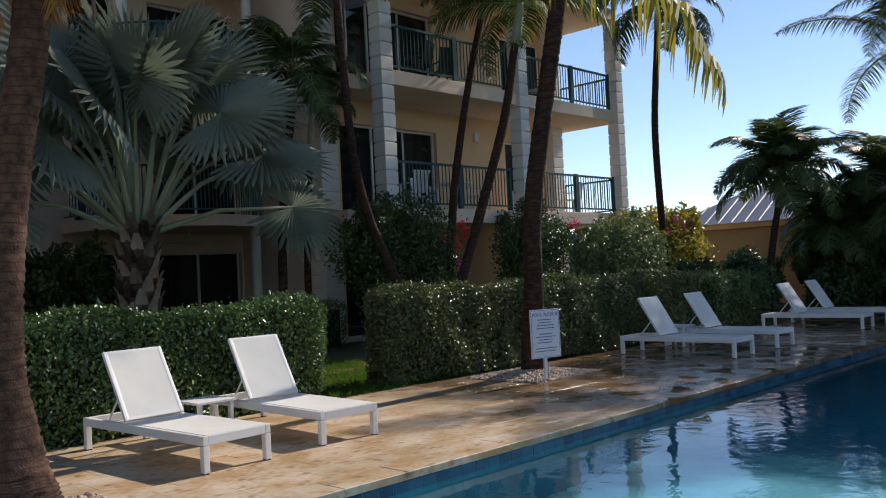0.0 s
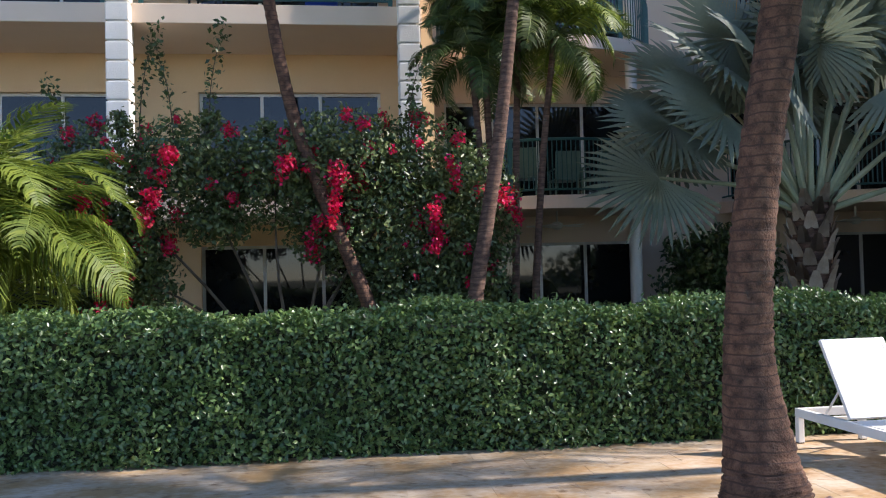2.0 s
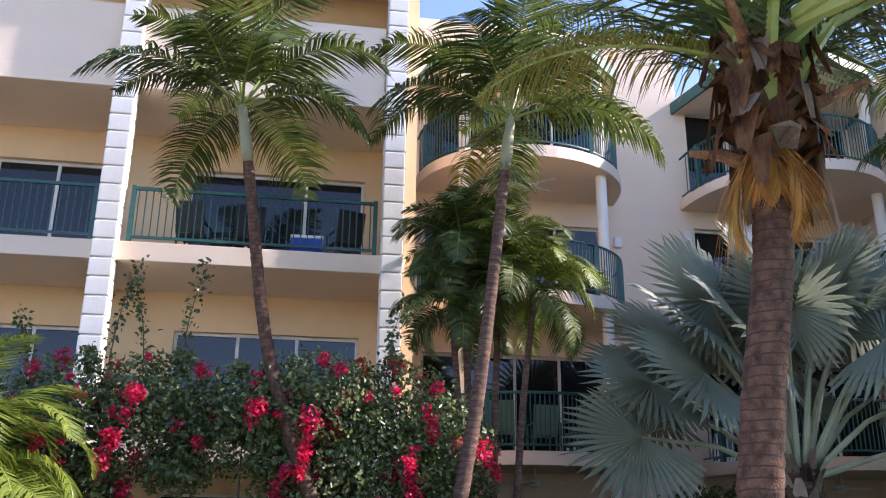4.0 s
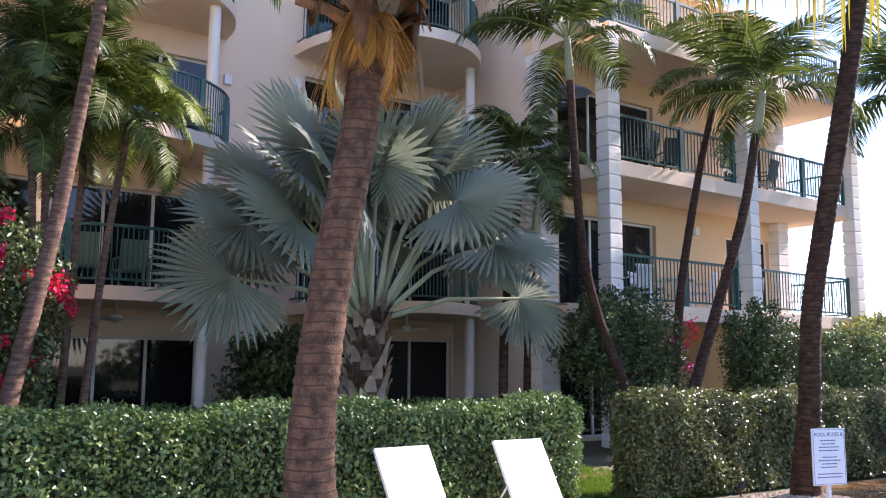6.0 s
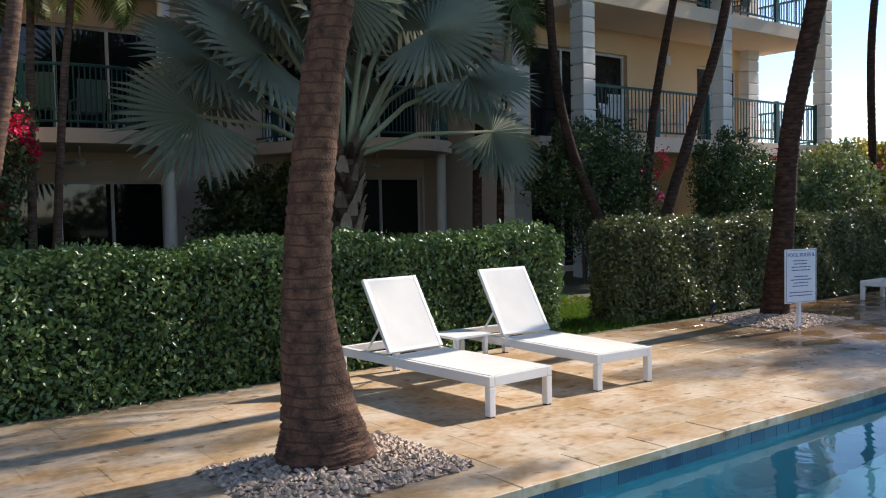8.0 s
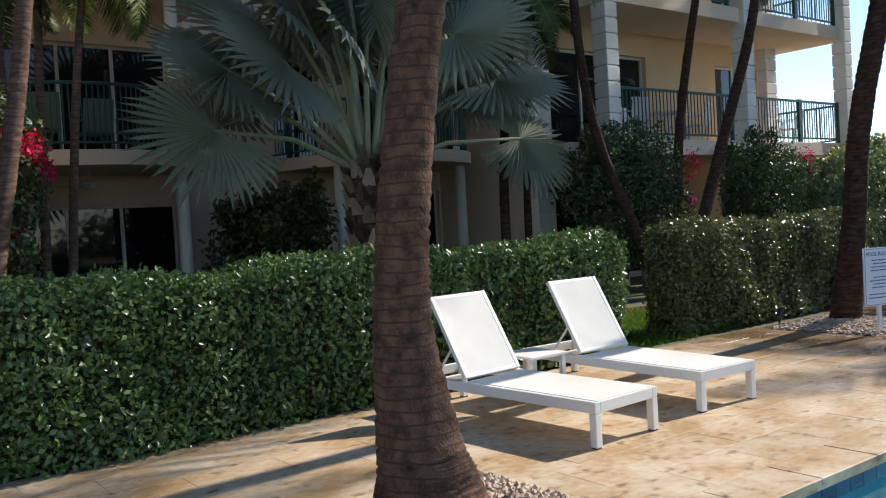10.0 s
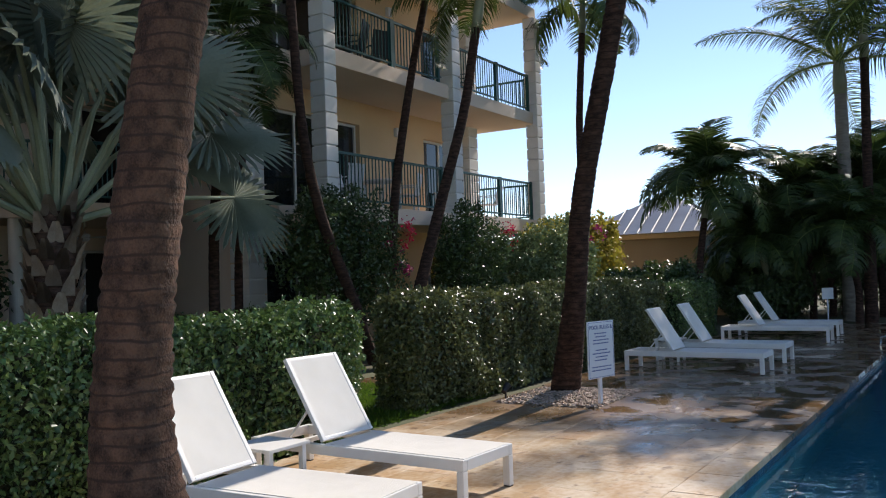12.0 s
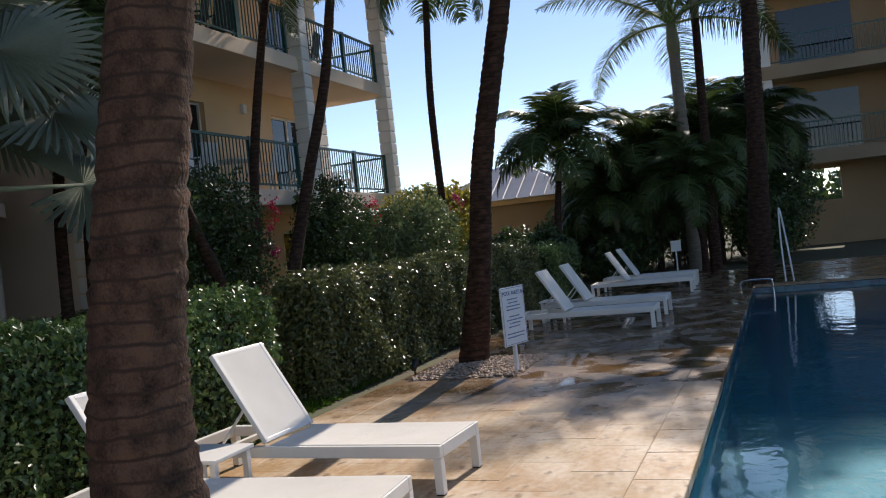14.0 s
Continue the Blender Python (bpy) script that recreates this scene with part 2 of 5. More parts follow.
def travertine():
    """Honed travertine: cream to ochre with pits and streaks; a film of water over the washed stretch of the terrace."""
    m = material("travertine", (0.55, 0.455, 0.335), (0.38, 0.235, 0.105), 0.6, 2.2, 17, 0.4, crisp=(0.54, 0.86), per_piece=0.08, stretch=(0.85, 1.1, 1), coords="Generated")
    t = m.node_tree
    n, l = t.nodes, t.links
    b = n["Principled BSDF"]
    geo = n.new("ShaderNodeNewGeometry")
    for q in n:
        if q.type == "MAPPING":
            l.new(geo.outputs["Position"], q.inputs[0])
    vor = n.new("ShaderNodeTexNoise")
    vor.inputs["Scale"].default_value, vor.inputs["Detail"].default_value = 7, 12
    mp = n.new("ShaderNodeMapping")
    mp.inputs["Scale"].default_value = (1.0, 1.35, 1)
    l.new(geo.outputs["Position"], mp.inputs[0])
    l.new(mp.outputs[0], vor.inputs["Vector"])
    pit = n.new("ShaderNodeMapRange")
    pit.inputs[1].default_value, pit.inputs[2].default_value = 0.585, 0.70
    l.new(vor.outputs[0], pit.inputs[0])
    base = b.inputs["Base Color"].links[0].from_socket
    dark = n.new("ShaderNodeMix")
    dark.data_type = "RGBA"
    dark.inputs[7].default_value = (0.20, 0.125, 0.065, 1)
    l.new(pit.outputs[0], dark.inputs[0])
    l.new(base, dark.inputs[6])
    sep = n.new("ShaderNodeSeparateXYZ")
    l.new(geo.outputs["Position"], sep.inputs[0])
    wn1 = n.new("ShaderNodeTexNoise")
    wn1.inputs["Scale"].default_value, wn1.inputs["Detail"].default_value = 0.9, 4
    l.new(geo.outputs["Position"], wn1.inputs["Vector"])
    edge = n.new("ShaderNodeMath")
    edge.operation = "MULTIPLY_ADD"
    edge.inputs[1].default_value = 5.0
    l.new(wn1.outputs[0], edge.inputs[0])
    l.new(sep.outputs[0], edge.inputs[2])
    wet = n.new("ShaderNodeMapRange")
    wet.inputs[1].default_value, wet.inputs[2].default_value = 5.6, 7.4
    l.new(edge.outputs[0], wet.inputs[0])
    soak = n.new("ShaderNodeMix")
    soak.data_type, soak.blend_type = "RGBA", "MULTIPLY"
    soak.inputs[7].default_value = (0.42, 0.37, 0.33, 1)
    l.new(wet.outputs[0], soak.inputs[0])
    l.new(dark.outputs[2], soak.inputs[6])
    l.new(soak.outputs[2], b.inputs["Base Color"])
    wn2 = n.new("ShaderNodeTexNoise")
    wn2.inputs["Scale"].default_value, wn2.inputs["Detail"].default_value = 2.2, 5
    l.new(geo.outputs["Position"], wn2.inputs["Vector"])
    film = n.new("ShaderNodeMapRange")
    film.inputs[1].default_value, film.inputs[2].default_value = 0.43, 0.55
    film.inputs[3].default_value, film.inputs[4].default_value = 0.04, 0.34
    l.new(wn2.outputs[0], film.inputs[0])
    rough = b.inputs["Roughness"].links[0].from_socket
    mr = n.new("ShaderNodeMix")
    l.new(wet.outputs[0], mr.inputs[0])
    l.new(rough, mr.inputs[2])
    l.new(film.outputs[0], mr.inputs[3])
    l.new(mr.outputs[0], b.inputs["Roughness"])
    bp = [q for q in n if q.type == "BUMP"][0]
    inv = n.new("ShaderNodeMath")
    inv.operation = "MULTIPLY_ADD"
    inv.inputs[1].default_value, inv.inputs[2].default_value = -0.28, 0.3
    l.new(wet.outputs[0], inv.inputs[0])
    l.new(inv.outputs[0], bp.inputs["Strength"])
    return m


TRAVERTINE = travertine()


def water_material():
    m = bpy.data.materials.new("pool_water")
    m.use_nodes = True
    n, l = m.node_tree.nodes, m.node_tree.links
    b = n["Principled BSDF"]
    b.inputs["Base Color"].default_value = (0.62, 0.90, 0.95, 1)
    b.inputs["Transmission Weight"].default_value = 1
    b.inputs["Roughness"].default_value = 0.0
    b.inputs["IOR"].default_value = 1.33
    geo = n.new("ShaderNodeNewGeometry")
    w1 = n.new("ShaderNodeTexNoise")
    w1.inputs["Scale"].default_value, w1.inputs["Detail"].default_value, w1.inputs["Distortion"].default_value = 2.6, 3, 0.6
    l.new(geo.outputs["Position"], w1.inputs["Vector"])
    bp = n.new("ShaderNodeBump")
    bp.inputs["Strength"].default_value, bp.inputs["Distance"].default_value = 0.11, 0.05
    l.new(w1.outputs[0], bp.inputs["Height"])
    l.new(bp.outputs[0], b.inputs["Normal"])
    return m


WATER = water_material()


# ---- mesh helpers ----
def part(name, bm, mat, parent=None, label="", smooth=False):
    me = bpy.data.meshes.new(name)
    bm.to_mesh(me)
    bm.free()
    me.materials.append(mat)
    if smooth:
        me.shade_smooth()
    ob = new(name, me)
    if parent is not None:
        ob.parent = parent
    if label:
        ob["label"] = label
    return ob


def mesh_part(name, me, parent=None, m=None):
    ob = new(name, me)
    if parent is not None:
        ob.parent = parent
    if m is not None:
        ob.matrix_basis = m
    return ob


def thing(name, at, label, category, group="", kind="", rz=0.0):
    ob = new(name)
    ob.matrix_basis = pose(*at, 0, 0, rz)
    ob.empty_display_size = 0.2
    return tagged(ob, label, category, group, kind)


def box(bm, x0, x1, y0, y1, z0, z1, m=None):
    vs = [bm.verts.new((x, y, z)) for x in (x0, x1) for y in (y0, y1) for z in (z0, z1)]
    if m is not None:
        for v in vs:
            v.co = m @ v.co
    for f in ((0, 1, 3, 2), (4, 6, 7, 5), (0, 4, 5, 1), (2, 3, 7, 6), (0, 2, 6, 4), (1, 5, 7, 3)):
        bm.faces.new([vs[i] for i in f])
    return vs


def boxes(*spans, bevel=0.0):
    bm = bmesh.new()
    for s in spans:
        box(bm, *s)
    if bevel:
        bmesh.ops.bevel(bm, geom=bm.edges[:], offset=bevel, segments=2, affect="EDGES", profile=0.6)
    return bm


def tube(bm, pts, radii, sides=8, cap=True):
    """A round tapered tube along a line of points."""
    pts = [Vector(p) for p in pts]
    if not hasattr(radii, "__len__"):
        radii = [radii] * len(pts)
    rings = []
    for i, p in enumerate(pts):
        d = (pts[min(i + 1, len(pts) - 1)] - pts[max(i - 1, 0)]).normalized()
        a = d.cross(Vector((0, 1, 0)) if abs(d.y) < 0.9 else Vector((1, 0, 0))).normalized()
        b = d.cross(a)
        rings.append([bm.verts.new(p + radii[i] * (math.cos(k * math.tau / sides) * a + math.sin(k * math.tau / sides) * b)) for k in range(sides)])
    for r, s in zip(rings, rings[1:]):
        for k in range(sides):
            bm.faces.new((r[k], r[(k + 1) % sides], s[(k + 1) % sides], s[k]))
    if cap:
        bm.faces.new(rings[0][::-1])
        bm.faces.new(rings[-1])
    return bm


def curve_points(ctrl, n):
    """n + 1 points of a smooth line through the control points."""
    c = [Vector(p) for p in ctrl]
    c = [c[0] * 2 - c[1]] + c + [c[-1] * 2 - c[-2]]
    out = []
    for i in range(n + 1):
        u = i / n * (len(c) - 3)
        k = min(int(u), len(c) - 4)
        s = u - k
        p0, p1, p2, p3 = c[k:k + 4]
        out.append(0.5 * (2 * p1 + (p2 - p0) * s + (2 * p0 - 5 * p1 + 4 * p2 - p3) * s * s + (3 * p1 - p0 - 3 * p2 + p3) * s ** 3))
    return out


def leaf_mesh(name, P, N, length, width, mat, rng, fold=0.25, spread=0.8):
    """Many small folded leaves, one at each point of P, facing more or less along N."""
    k = len(P)
    nrm = N + rng.normal(0, spread, (k, 3))
    nrm /= np.linalg.norm(nrm, axis=1, keepdims=True) + 1e-9
    a = np.cross(nrm, rng.normal(0, 1, (k, 3)))
    a /= np.linalg.norm(a, axis=1, keepdims=True) + 1e-9
    b = np.cross(nrm, a)
    L = length * rng.uniform(0.65, 1.25, (k, 1))
    W = width * rng.uniform(0.7, 1.2, (k, 1))
    v = np.stack([P, P + a * L * 0.45 + b * W + nrm * W * fold, P + a * L - nrm * L * 0.12, P + a * L * 0.45 - b * W + nrm * W * fold], 1).reshape(-1, 3)
    i = np.arange(k)[:, None] * 4
    f = np.concatenate([i + [0, 1, 2], i + [0, 2, 3]], 1).reshape(-1, 3)
    me = bpy.data.meshes.new(name)
    me.vertices.add(len(v))
    me.vertices.foreach_set("co", v.ravel())
    me.loops.add(f.size)
    me.loops.foreach_set("vertex_index", f.ravel().astype(np.int32))
    me.polygons.add(len(f))
    me.polygons.foreach_set("loop_start", np.arange(0, f.size, 3, dtype=np.int32))
    me.update(calc_edges=True)
    me.materials.append(mat)
    return me


def blobs(rng, centres, count, shell=0.5):
    """Points with outward normals in ellipsoids (x, y, z, rx, ry, rz), mostly near their skins."""
    w = np.array([c[3] * c[4] + c[4] * c[5] + c[3] * c[5] for c in centres])
    P, N = [], []
    for c, k in zip(centres, rng.multinomial(count, w / w.sum())):
        d = rng.normal(0, 1, (k, 3))
        d /= np.linalg.norm(d, axis=1, keepdims=True)
        r = 1 - shell * rng.random((k, 1)) ** 2 + rng.normal(0, 0.07, (k, 1))
        P.append(np.array(c[:3]) + d * r * np.array(c[3:]))
        N.append(d)
    return np.concatenate(P), np.concatenate(N)


# ---- ground, terrace and pool ----
M_POOL = pose(0, -1.28, 0, 0, 0, -1.15)       # along the pool's edge; +y towards the hedge
POOL_X0, POOL_X1, POOL_W, WATER_Z = -2.35, 14.45, 8.2, -0.13
bm = bmesh.new()
xs, ys = (-500, POOL_X0 - 0.05, POOL_X1 + 0.05, 500), (-500, -POOL_W - 0.05, 0.05, 500)
grid = [[bm.verts.new(M_POOL @ Vector((x, y, -0.045))) for y in ys] for x in xs]
for i in range(3):
    for j in range(3):
        if (i, j) != (1, 1):
            bm.faces.new((grid[i][j], grid[i + 1][j], grid[i + 1][j + 1], grid[i][j + 1]))
tagged(part("ground", bm, SOIL), "garden soil and thin grass around the pool", "ground", kind="structure")

pool = thing("pool_basin", (0, 0, 0), "blue plastered swimming pool sunk into the terrace", "pool", kind="structure")
pool.matrix_basis = M_POOL
part("basin_shell", boxes((POOL_X0 - 0.2, POOL_X0, -POOL_W, 0, -1.7, -0.07), (POOL_X1, POOL_X1 + 0.2, -POOL_W, 0, -1.7, -0.07),
                     (POOL_X0 - 0.2, POOL_X1 + 0.2, 0, 0.2, -1.7, -0.07), (POOL_X0 - 0.2, POOL_X1 + 0.2, -POOL_W - 0.2, -POOL_W, -1.7, -0.07),
                     (POOL_X0 - 0.2, POOL_X1 + 0.2, -POOL_W - 0.2, 0.2, -1.8, -1.7)), PLASTER, pool)
bm = bmesh.new()
vs = [bm.verts.new((x, y, WATER_Z)) for x, y in ((POOL_X0, -POOL_W), (POOL_X1, -POOL_W), (POOL_X1, 0), (POOL_X0, 0))]
bm.faces.new(vs)
water = tagged(part("water", bm, WATER), "clear blue pool water with slight ripples", "water", kind="structure")
water.matrix_basis = M_POOL
water.visible_shadow = False

# ---- the apartment building ----
def wall_openings(x0, x1, z0, z1, y0, y1, holes):
    """A wall along x, from y0 to y1 thick, with openings (x0, x1, z0, z1) through it."""
    bm = bmesh.new()
    xs = sorted({x0, x1, *[h[0] for h in holes], *[h[1] for h in holes]})
    for a, b in zip(xs, xs[1:]):
        mid = (a + b) / 2
        cuts = sorted((h[2], h[3]) for h in holes if h[0] < mid < h[1])
        z = z0
        for c0, c1 in cuts:
            if c0 > z:
                box(bm, a, b, y0, y1, z, c0)
            z = c1
        if z1 > z:
            box(bm, a, b, y0, y1, z, z1)
    bmesh.ops.remove_doubles(bm, verts=bm.verts[:], dist=0.0005)
    return bm


window_count = [0]


def sliding_window(x0, x1, z0, z1, y, panes):
    """A glazed sliding door set into its opening: frame, mullions, each pane."""
    window_count[0] += 1
    w = thing("window_%d" % window_count[0], (x0, y, z0), "dark glazed sliding balcony door in a pale aluminium frame", "window", "sliding doors", "structure")
    W, H, t = x1 - x0, z1 - z0, 0.055
    part("window_frame", boxes((0, W, 0, 0.09, H - t, H), (0, W, 0, 0.09, 0, t), (0, t, 0, 0.09, t, H - t), (W - t, W, 0, 0.09, t, H - t)), ALU, w)
    step = (W - 2 * t) / panes
    for i in range(panes):
        a, b = t + i * step, t + (i + 1) * step
        off = 0.02 if i % 2 else 0.045
        if i:
            part("mullion", boxes((a - 0.03, a + 0.03, 0.005, 0.085, t, H - t)), ALU, w)
        part("pane", boxes((a, b, off, off + 0.012, t, H - t)), GLASS, w)
    return w


def rail_panel(parent, p, q, h=1.05, gap=0.115, end_posts=True):
    """A straight stretch of balcony railing between p and q: rails, posts, each bar."""
    p, q = Vector(p), Vector(q)
    d = q - p
    L = d.length
    m = Matrix.Translation(p) @ Matrix.Rotation(math.atan2(d.y, d.x), 4, "Z")
    part("top_rail", boxes((0, L, -0.03, 0.03, h - 0.05, h)), GREEN_RAIL, parent).matrix_basis = m
    part("bottom_rail", boxes((0, L, -0.02, 0.02, 0.09, 0.13)), GREEN_RAIL, parent).matrix_basis = m
    if end_posts:
        for x in (0.03, L - 0.03):
            part("post", boxes((x - 0.035, x + 0.035, -0.035, 0.035, 0, h + 0.02)), GREEN_RAIL, parent).matrix_basis = m
    n = max(1, int(L / gap))
    bar = bpy.data.meshes.new("bar")
    b = boxes((-0.009, 0.009, -0.009, 0.009, 0.13, h - 0.05))
    b.to_mesh(bar)
    b.free()
    bar.materials.append(GREEN_RAIL)
    for i in range(1, n):
        mesh_part("bar", bar, parent, m @ Matrix.Translation((i * L / n, 0, 0)))


def railing(label, spans, h=1.05, gap=0.115):
    r = thing("balcony_railing", spans[0][0], label, "railing", "balcony railings", "structure")
    o = Vector(spans[0][0])
    for p, q in spans:
        rail_panel(r, Vector(p) - o, Vector(q) - o, h, gap)
    return r


def block_column(x, y, w, z1, label="white rusticated block column of the balconies"):
    """A square column of stone-like blocks with recessed joints."""
    c = thing("column", (x, y, 0), label, "column", "block columns", "structure")
    n = int(z1 / 0.31)
    step = z1 / n
    me = bpy.data.meshes.new("block")
    b = boxes((-w / 2, w / 2, -w / 2, w / 2, 0.012, step - 0.012), bevel=0.018)
    b.to_mesh(me)
    b.free()
    me.materials.append(WHITE_STONE)
    part("core", boxes((-w / 2 + 0.035, w / 2 - 0.035, -w / 2 + 0.035, w / 2 - 0.035, 0, z1)), WHITE_STONE, c)
    for i in range(n):
        mesh_part("block", me, c, Matrix.Translation((0, 0, i * step)))
    return c


def round_post(x, y, z0, z1, r=0.11):
    c = thing("balcony_post", (x, y, z0), "round white post under a curved balcony", "column", "round posts", "structure")
    bm = bmesh.new()
    tube(bm, [(0, 0, 0), (0, 0, z1 - z0)], r, 20)
    part("shaft", bm, WHITE_POST, c, smooth=False)
    return c


LEVELS = (2.95, 5.98, 9.02)
# wing with straight balconies, beyond the second hedge
B_WALL, B_FRONT, BX0, BX1 = 9.4, 7.55, 8.66, 17.9
holes, wins = [], []
for z in (0.0, *LEVELS):
    for a, b, n in ((9.42, 12.7, 3), (15.5, 17.4, 2)):
        h = (a, b, z + 0.02, z + 2.16)
        holes.append(h)
        wins.append((h, n))
tagged(part("wall_wing_front", wall_openings(BX0, BX1, -0.05, 11.4, B_WALL, B_WALL + 0.25, holes), CREAM), "cream stucco wall of the apartment wing", "wall", kind="structure")
for h, n in wins:
    sliding_window(*h, B_WALL + 0.12, n)
tagged(part("wall_wing_side", boxes((BX0 - 0.002, BX0 + 0.25, B_WALL + 0.252, 20, -0.05, 11.4)), PALE), "cream stucco side wall of the apartment wing", "wall", kind="structure")
tagged(part("wall_wing_end", boxes((BX1 - 0.25, BX1 + 0.002, B_WALL + 0.252, 20, -0.05, 11.4)), CREAM), "cream stucco end wall of the apartment wing", "wall", kind="structure")
tagged(part("wall_wing_upper_side", boxes((BX0 - 0.002, BX0 + 0.22, B_FRONT - 0.03, B_WALL - 0.002, 8.70, 11.4)), PALE), "pale stucco side wall of the top balcony", "wall", kind="structure")
for x, top in ((BX0 + 0.22, 8.68), (BX1 - 0.2, 11.398)):
    block_column(x, B_WALL - 0.03, 0.5, top, "pale rusticated corner quoins of the wing")
for i, z in enumerate(LEVELS):
    tagged(part("balcony_slab", boxes((9.2, 18.75, B_FRONT, B_WALL - 0.002, z - 0.33, z), (BX1 + 0.004, 18.75, B_WALL + 0.001, 14, z - 0.33, z), bevel=0.012), PALE), "cream rendered balcony slab", "balcony", "balcony slabs", "structure")
    tagged(part("balcony_slab", boxes((BX0 + 0.02, 9.198, 8.35, B_WALL - 0.002, z - 0.33, z), bevel=0.012), PALE), "cream rendered balcony slab", "balcony", "balcony slabs", "structure")
    railing("dark green metal balcony railing with thin bars", [((9.45, B_FRONT + 0.1, z), (11.6, B_FRONT + 0.1, z)), ((11.6, B_FRONT + 0.1, z), (13.5, B_FRONT + 0.1, z)),
             ((14.1, B_FRONT + 0.1, z), (16.4, B_FRONT + 0.1, z)), ((16.4, B_FRONT + 0.1, z), (18.3, B_FRONT + 0.1, z)), ((18.66, B_FRONT + 0.3, z), (18.66, B_WALL + 1.5, z))])
for x in (9.19, 13.95, 18.55):
    block_column(x, B_FRONT + 0.05, 0.36, 8.688)
tagged(part("roof_wing", boxes((BX0 - 0.15, BX1 + 0.15, B_WALL - 0.2, 20, 11.4, 11.62)), PALE), "cream rendered roof edge of the wing", "roof", kind="structure")

# recessed middle with curved balconies
A_WALL, AX0, AX1 = 12.4, -2.2, 8.655
A_LEVELS = (2.92, 5.85, 8.78)
holes, wins = [], []
for z in (0.0, *A_LEVELS):
    holes += [(-1.72, 2.24, z + 0.02, z + 2.14), (4.45, 5.5, z + 0.02, z + 2.28), (6.32, 8.6, z + 0.02, z + 2.24)]
    wins += [(holes[-3], 4), (holes[-2], 1), (holes[-1], 2)]
tagged(part("wall_middle", wall_openings(AX0, AX1, -0.05, 11.2, A_WALL, A_WALL + 0.25, holes), PALE), "pale cream stucco wall behind the curved balconies", "wall", kind="structure")
for h, n in wins:
    sliding_window(*h, A_WALL + 0.12, n)
tagged(part("wall_middle_gable", boxes((AX0, 4.25, A_WALL + 0.003, A_WALL + 0.25, 11.202, 12.9)), PALE), "pale stucco gable above the curved balconies", "wall", kind="structure")
tagged(part("roof_middle", boxes((4.3, AX1 - 0.16, A_WALL - 0.25, 20, 11.21, 11.4)), PALE), "cream rendered roof edge above the curved balconies", "roof", kind="structure")


def bow(cx, hw, depth, n=26, k=1.0):
    """Points round a bow front from its left end to its right end."""
    return [(cx - hw * k * math.cos(i * math.pi / n), A_WALL - depth * k * max(0.0, math.sin(i * math.pi / n)) ** 0.9) for i in range(n + 1)]


def bow_slab(pts, z0, z1):
    bm = bmesh.new()
    lo = [bm.verts.new((x, min(y, A_WALL - 0.002), z0)) for x, y in pts]
    hi = [bm.verts.new((x, min(y, A_WALL - 0.002), z1)) for x, y in pts]
    bm.faces.new(lo)
    bm.faces.new(hi[::-1])
    for i in range(len(pts)):
        j = (i + 1) % len(pts)
        bm.faces.new((lo[j], lo[i], hi[i], hi[j]))
    bmesh.ops.recalc_face_normals(bm, faces=bm.faces[:])
    return bm


for cx, hw, dp, post_at in ((0.3, 2.25, 2.35, 45), (6.36, 2.2, 2.8, 40)):
    for z in A_LEVELS:
        tagged(part("curved_balcony_slab", bow_slab(bow(cx, hw, dp), z - 0.24, z), PALE), "cream rendered slab of a curved balcony", "balcony", "curved balcony slabs", "structure")
        r = thing("curved_railing", (0, 0, z), "dark green curved balcony railing with thin bars", "railing", "curved railings", "structure")
        line = bow(cx, hw, dp, 26, 0.965)
        for hz, rad in ((1.03, 0.028), (0.11, 0.02)):
            bm = bmesh.new()
            tube(bm, [(x, y, hz) for x, y in line], rad, 6)
            part("top_rail" if hz > 1 else "bottom_rail", bm, GREEN_RAIL, r)
        bm = boxes((-0.009, 0.009, -0.009, 0.009, 0.1, 1.02))
        bar = bpy.data.meshes.new("bar")
        bm.to_mesh(bar)
        bm.free()
        bar.materials.append(GREEN_RAIL)
        dense = bow(cx, hw, dp, 78, 0.965)
        for x, y in dense[2:-2]:
            mesh_part("bar", bar, r, Matrix.Translation((x, y, 0)))
        for k in (6, 26, 52, 72):
            x, y = dense[k]
            part("post", boxes((x - 0.04, x + 0.04, y - 0.04, y + 0.04, 0, 1.06)), GREEN_RAIL, r)
    for k in (post_at, 180 - post_at):
        x, y = bow(cx, hw, dp, 180, 0.9)[k]
        zz = 0.0
        for z in (*A_LEVELS, 11.2):
            round_post(x, y, zz, z - 0.24)
            zz = z
    # flat canopy over the top balcony with a green fascia
    tagged(part("canopy", bow_slab(bow(cx, hw, dp, 6, 1.0), 11.0, 11.16), PALE), "pale rendered canopy over the top curved balcony", "canopy", "canopies", "structure")
    edge = bow(cx, hw, dp, 6, 1.0)
    fascia = thing("canopy_fascia", (0, 0, 11.08), "green painted fascia round a canopy", "fascia", "canopy fascias", "structure")
    for p, q in zip(edge, edge[1:]):
        d = Vector((q[0] - p[0], q[1] - p[1], 0))
        m = Matrix.Translation((p[0], p[1], 0)) @ Matrix.Rotation(math.atan2(d.y, d.x), 4, "Z")
        part("fascia_board", boxes((-0.02, d.length + 0.02, -0.06, -0.004, -0.13, 0.15)), GREEN_ROOF, fascia).matrix_basis = m

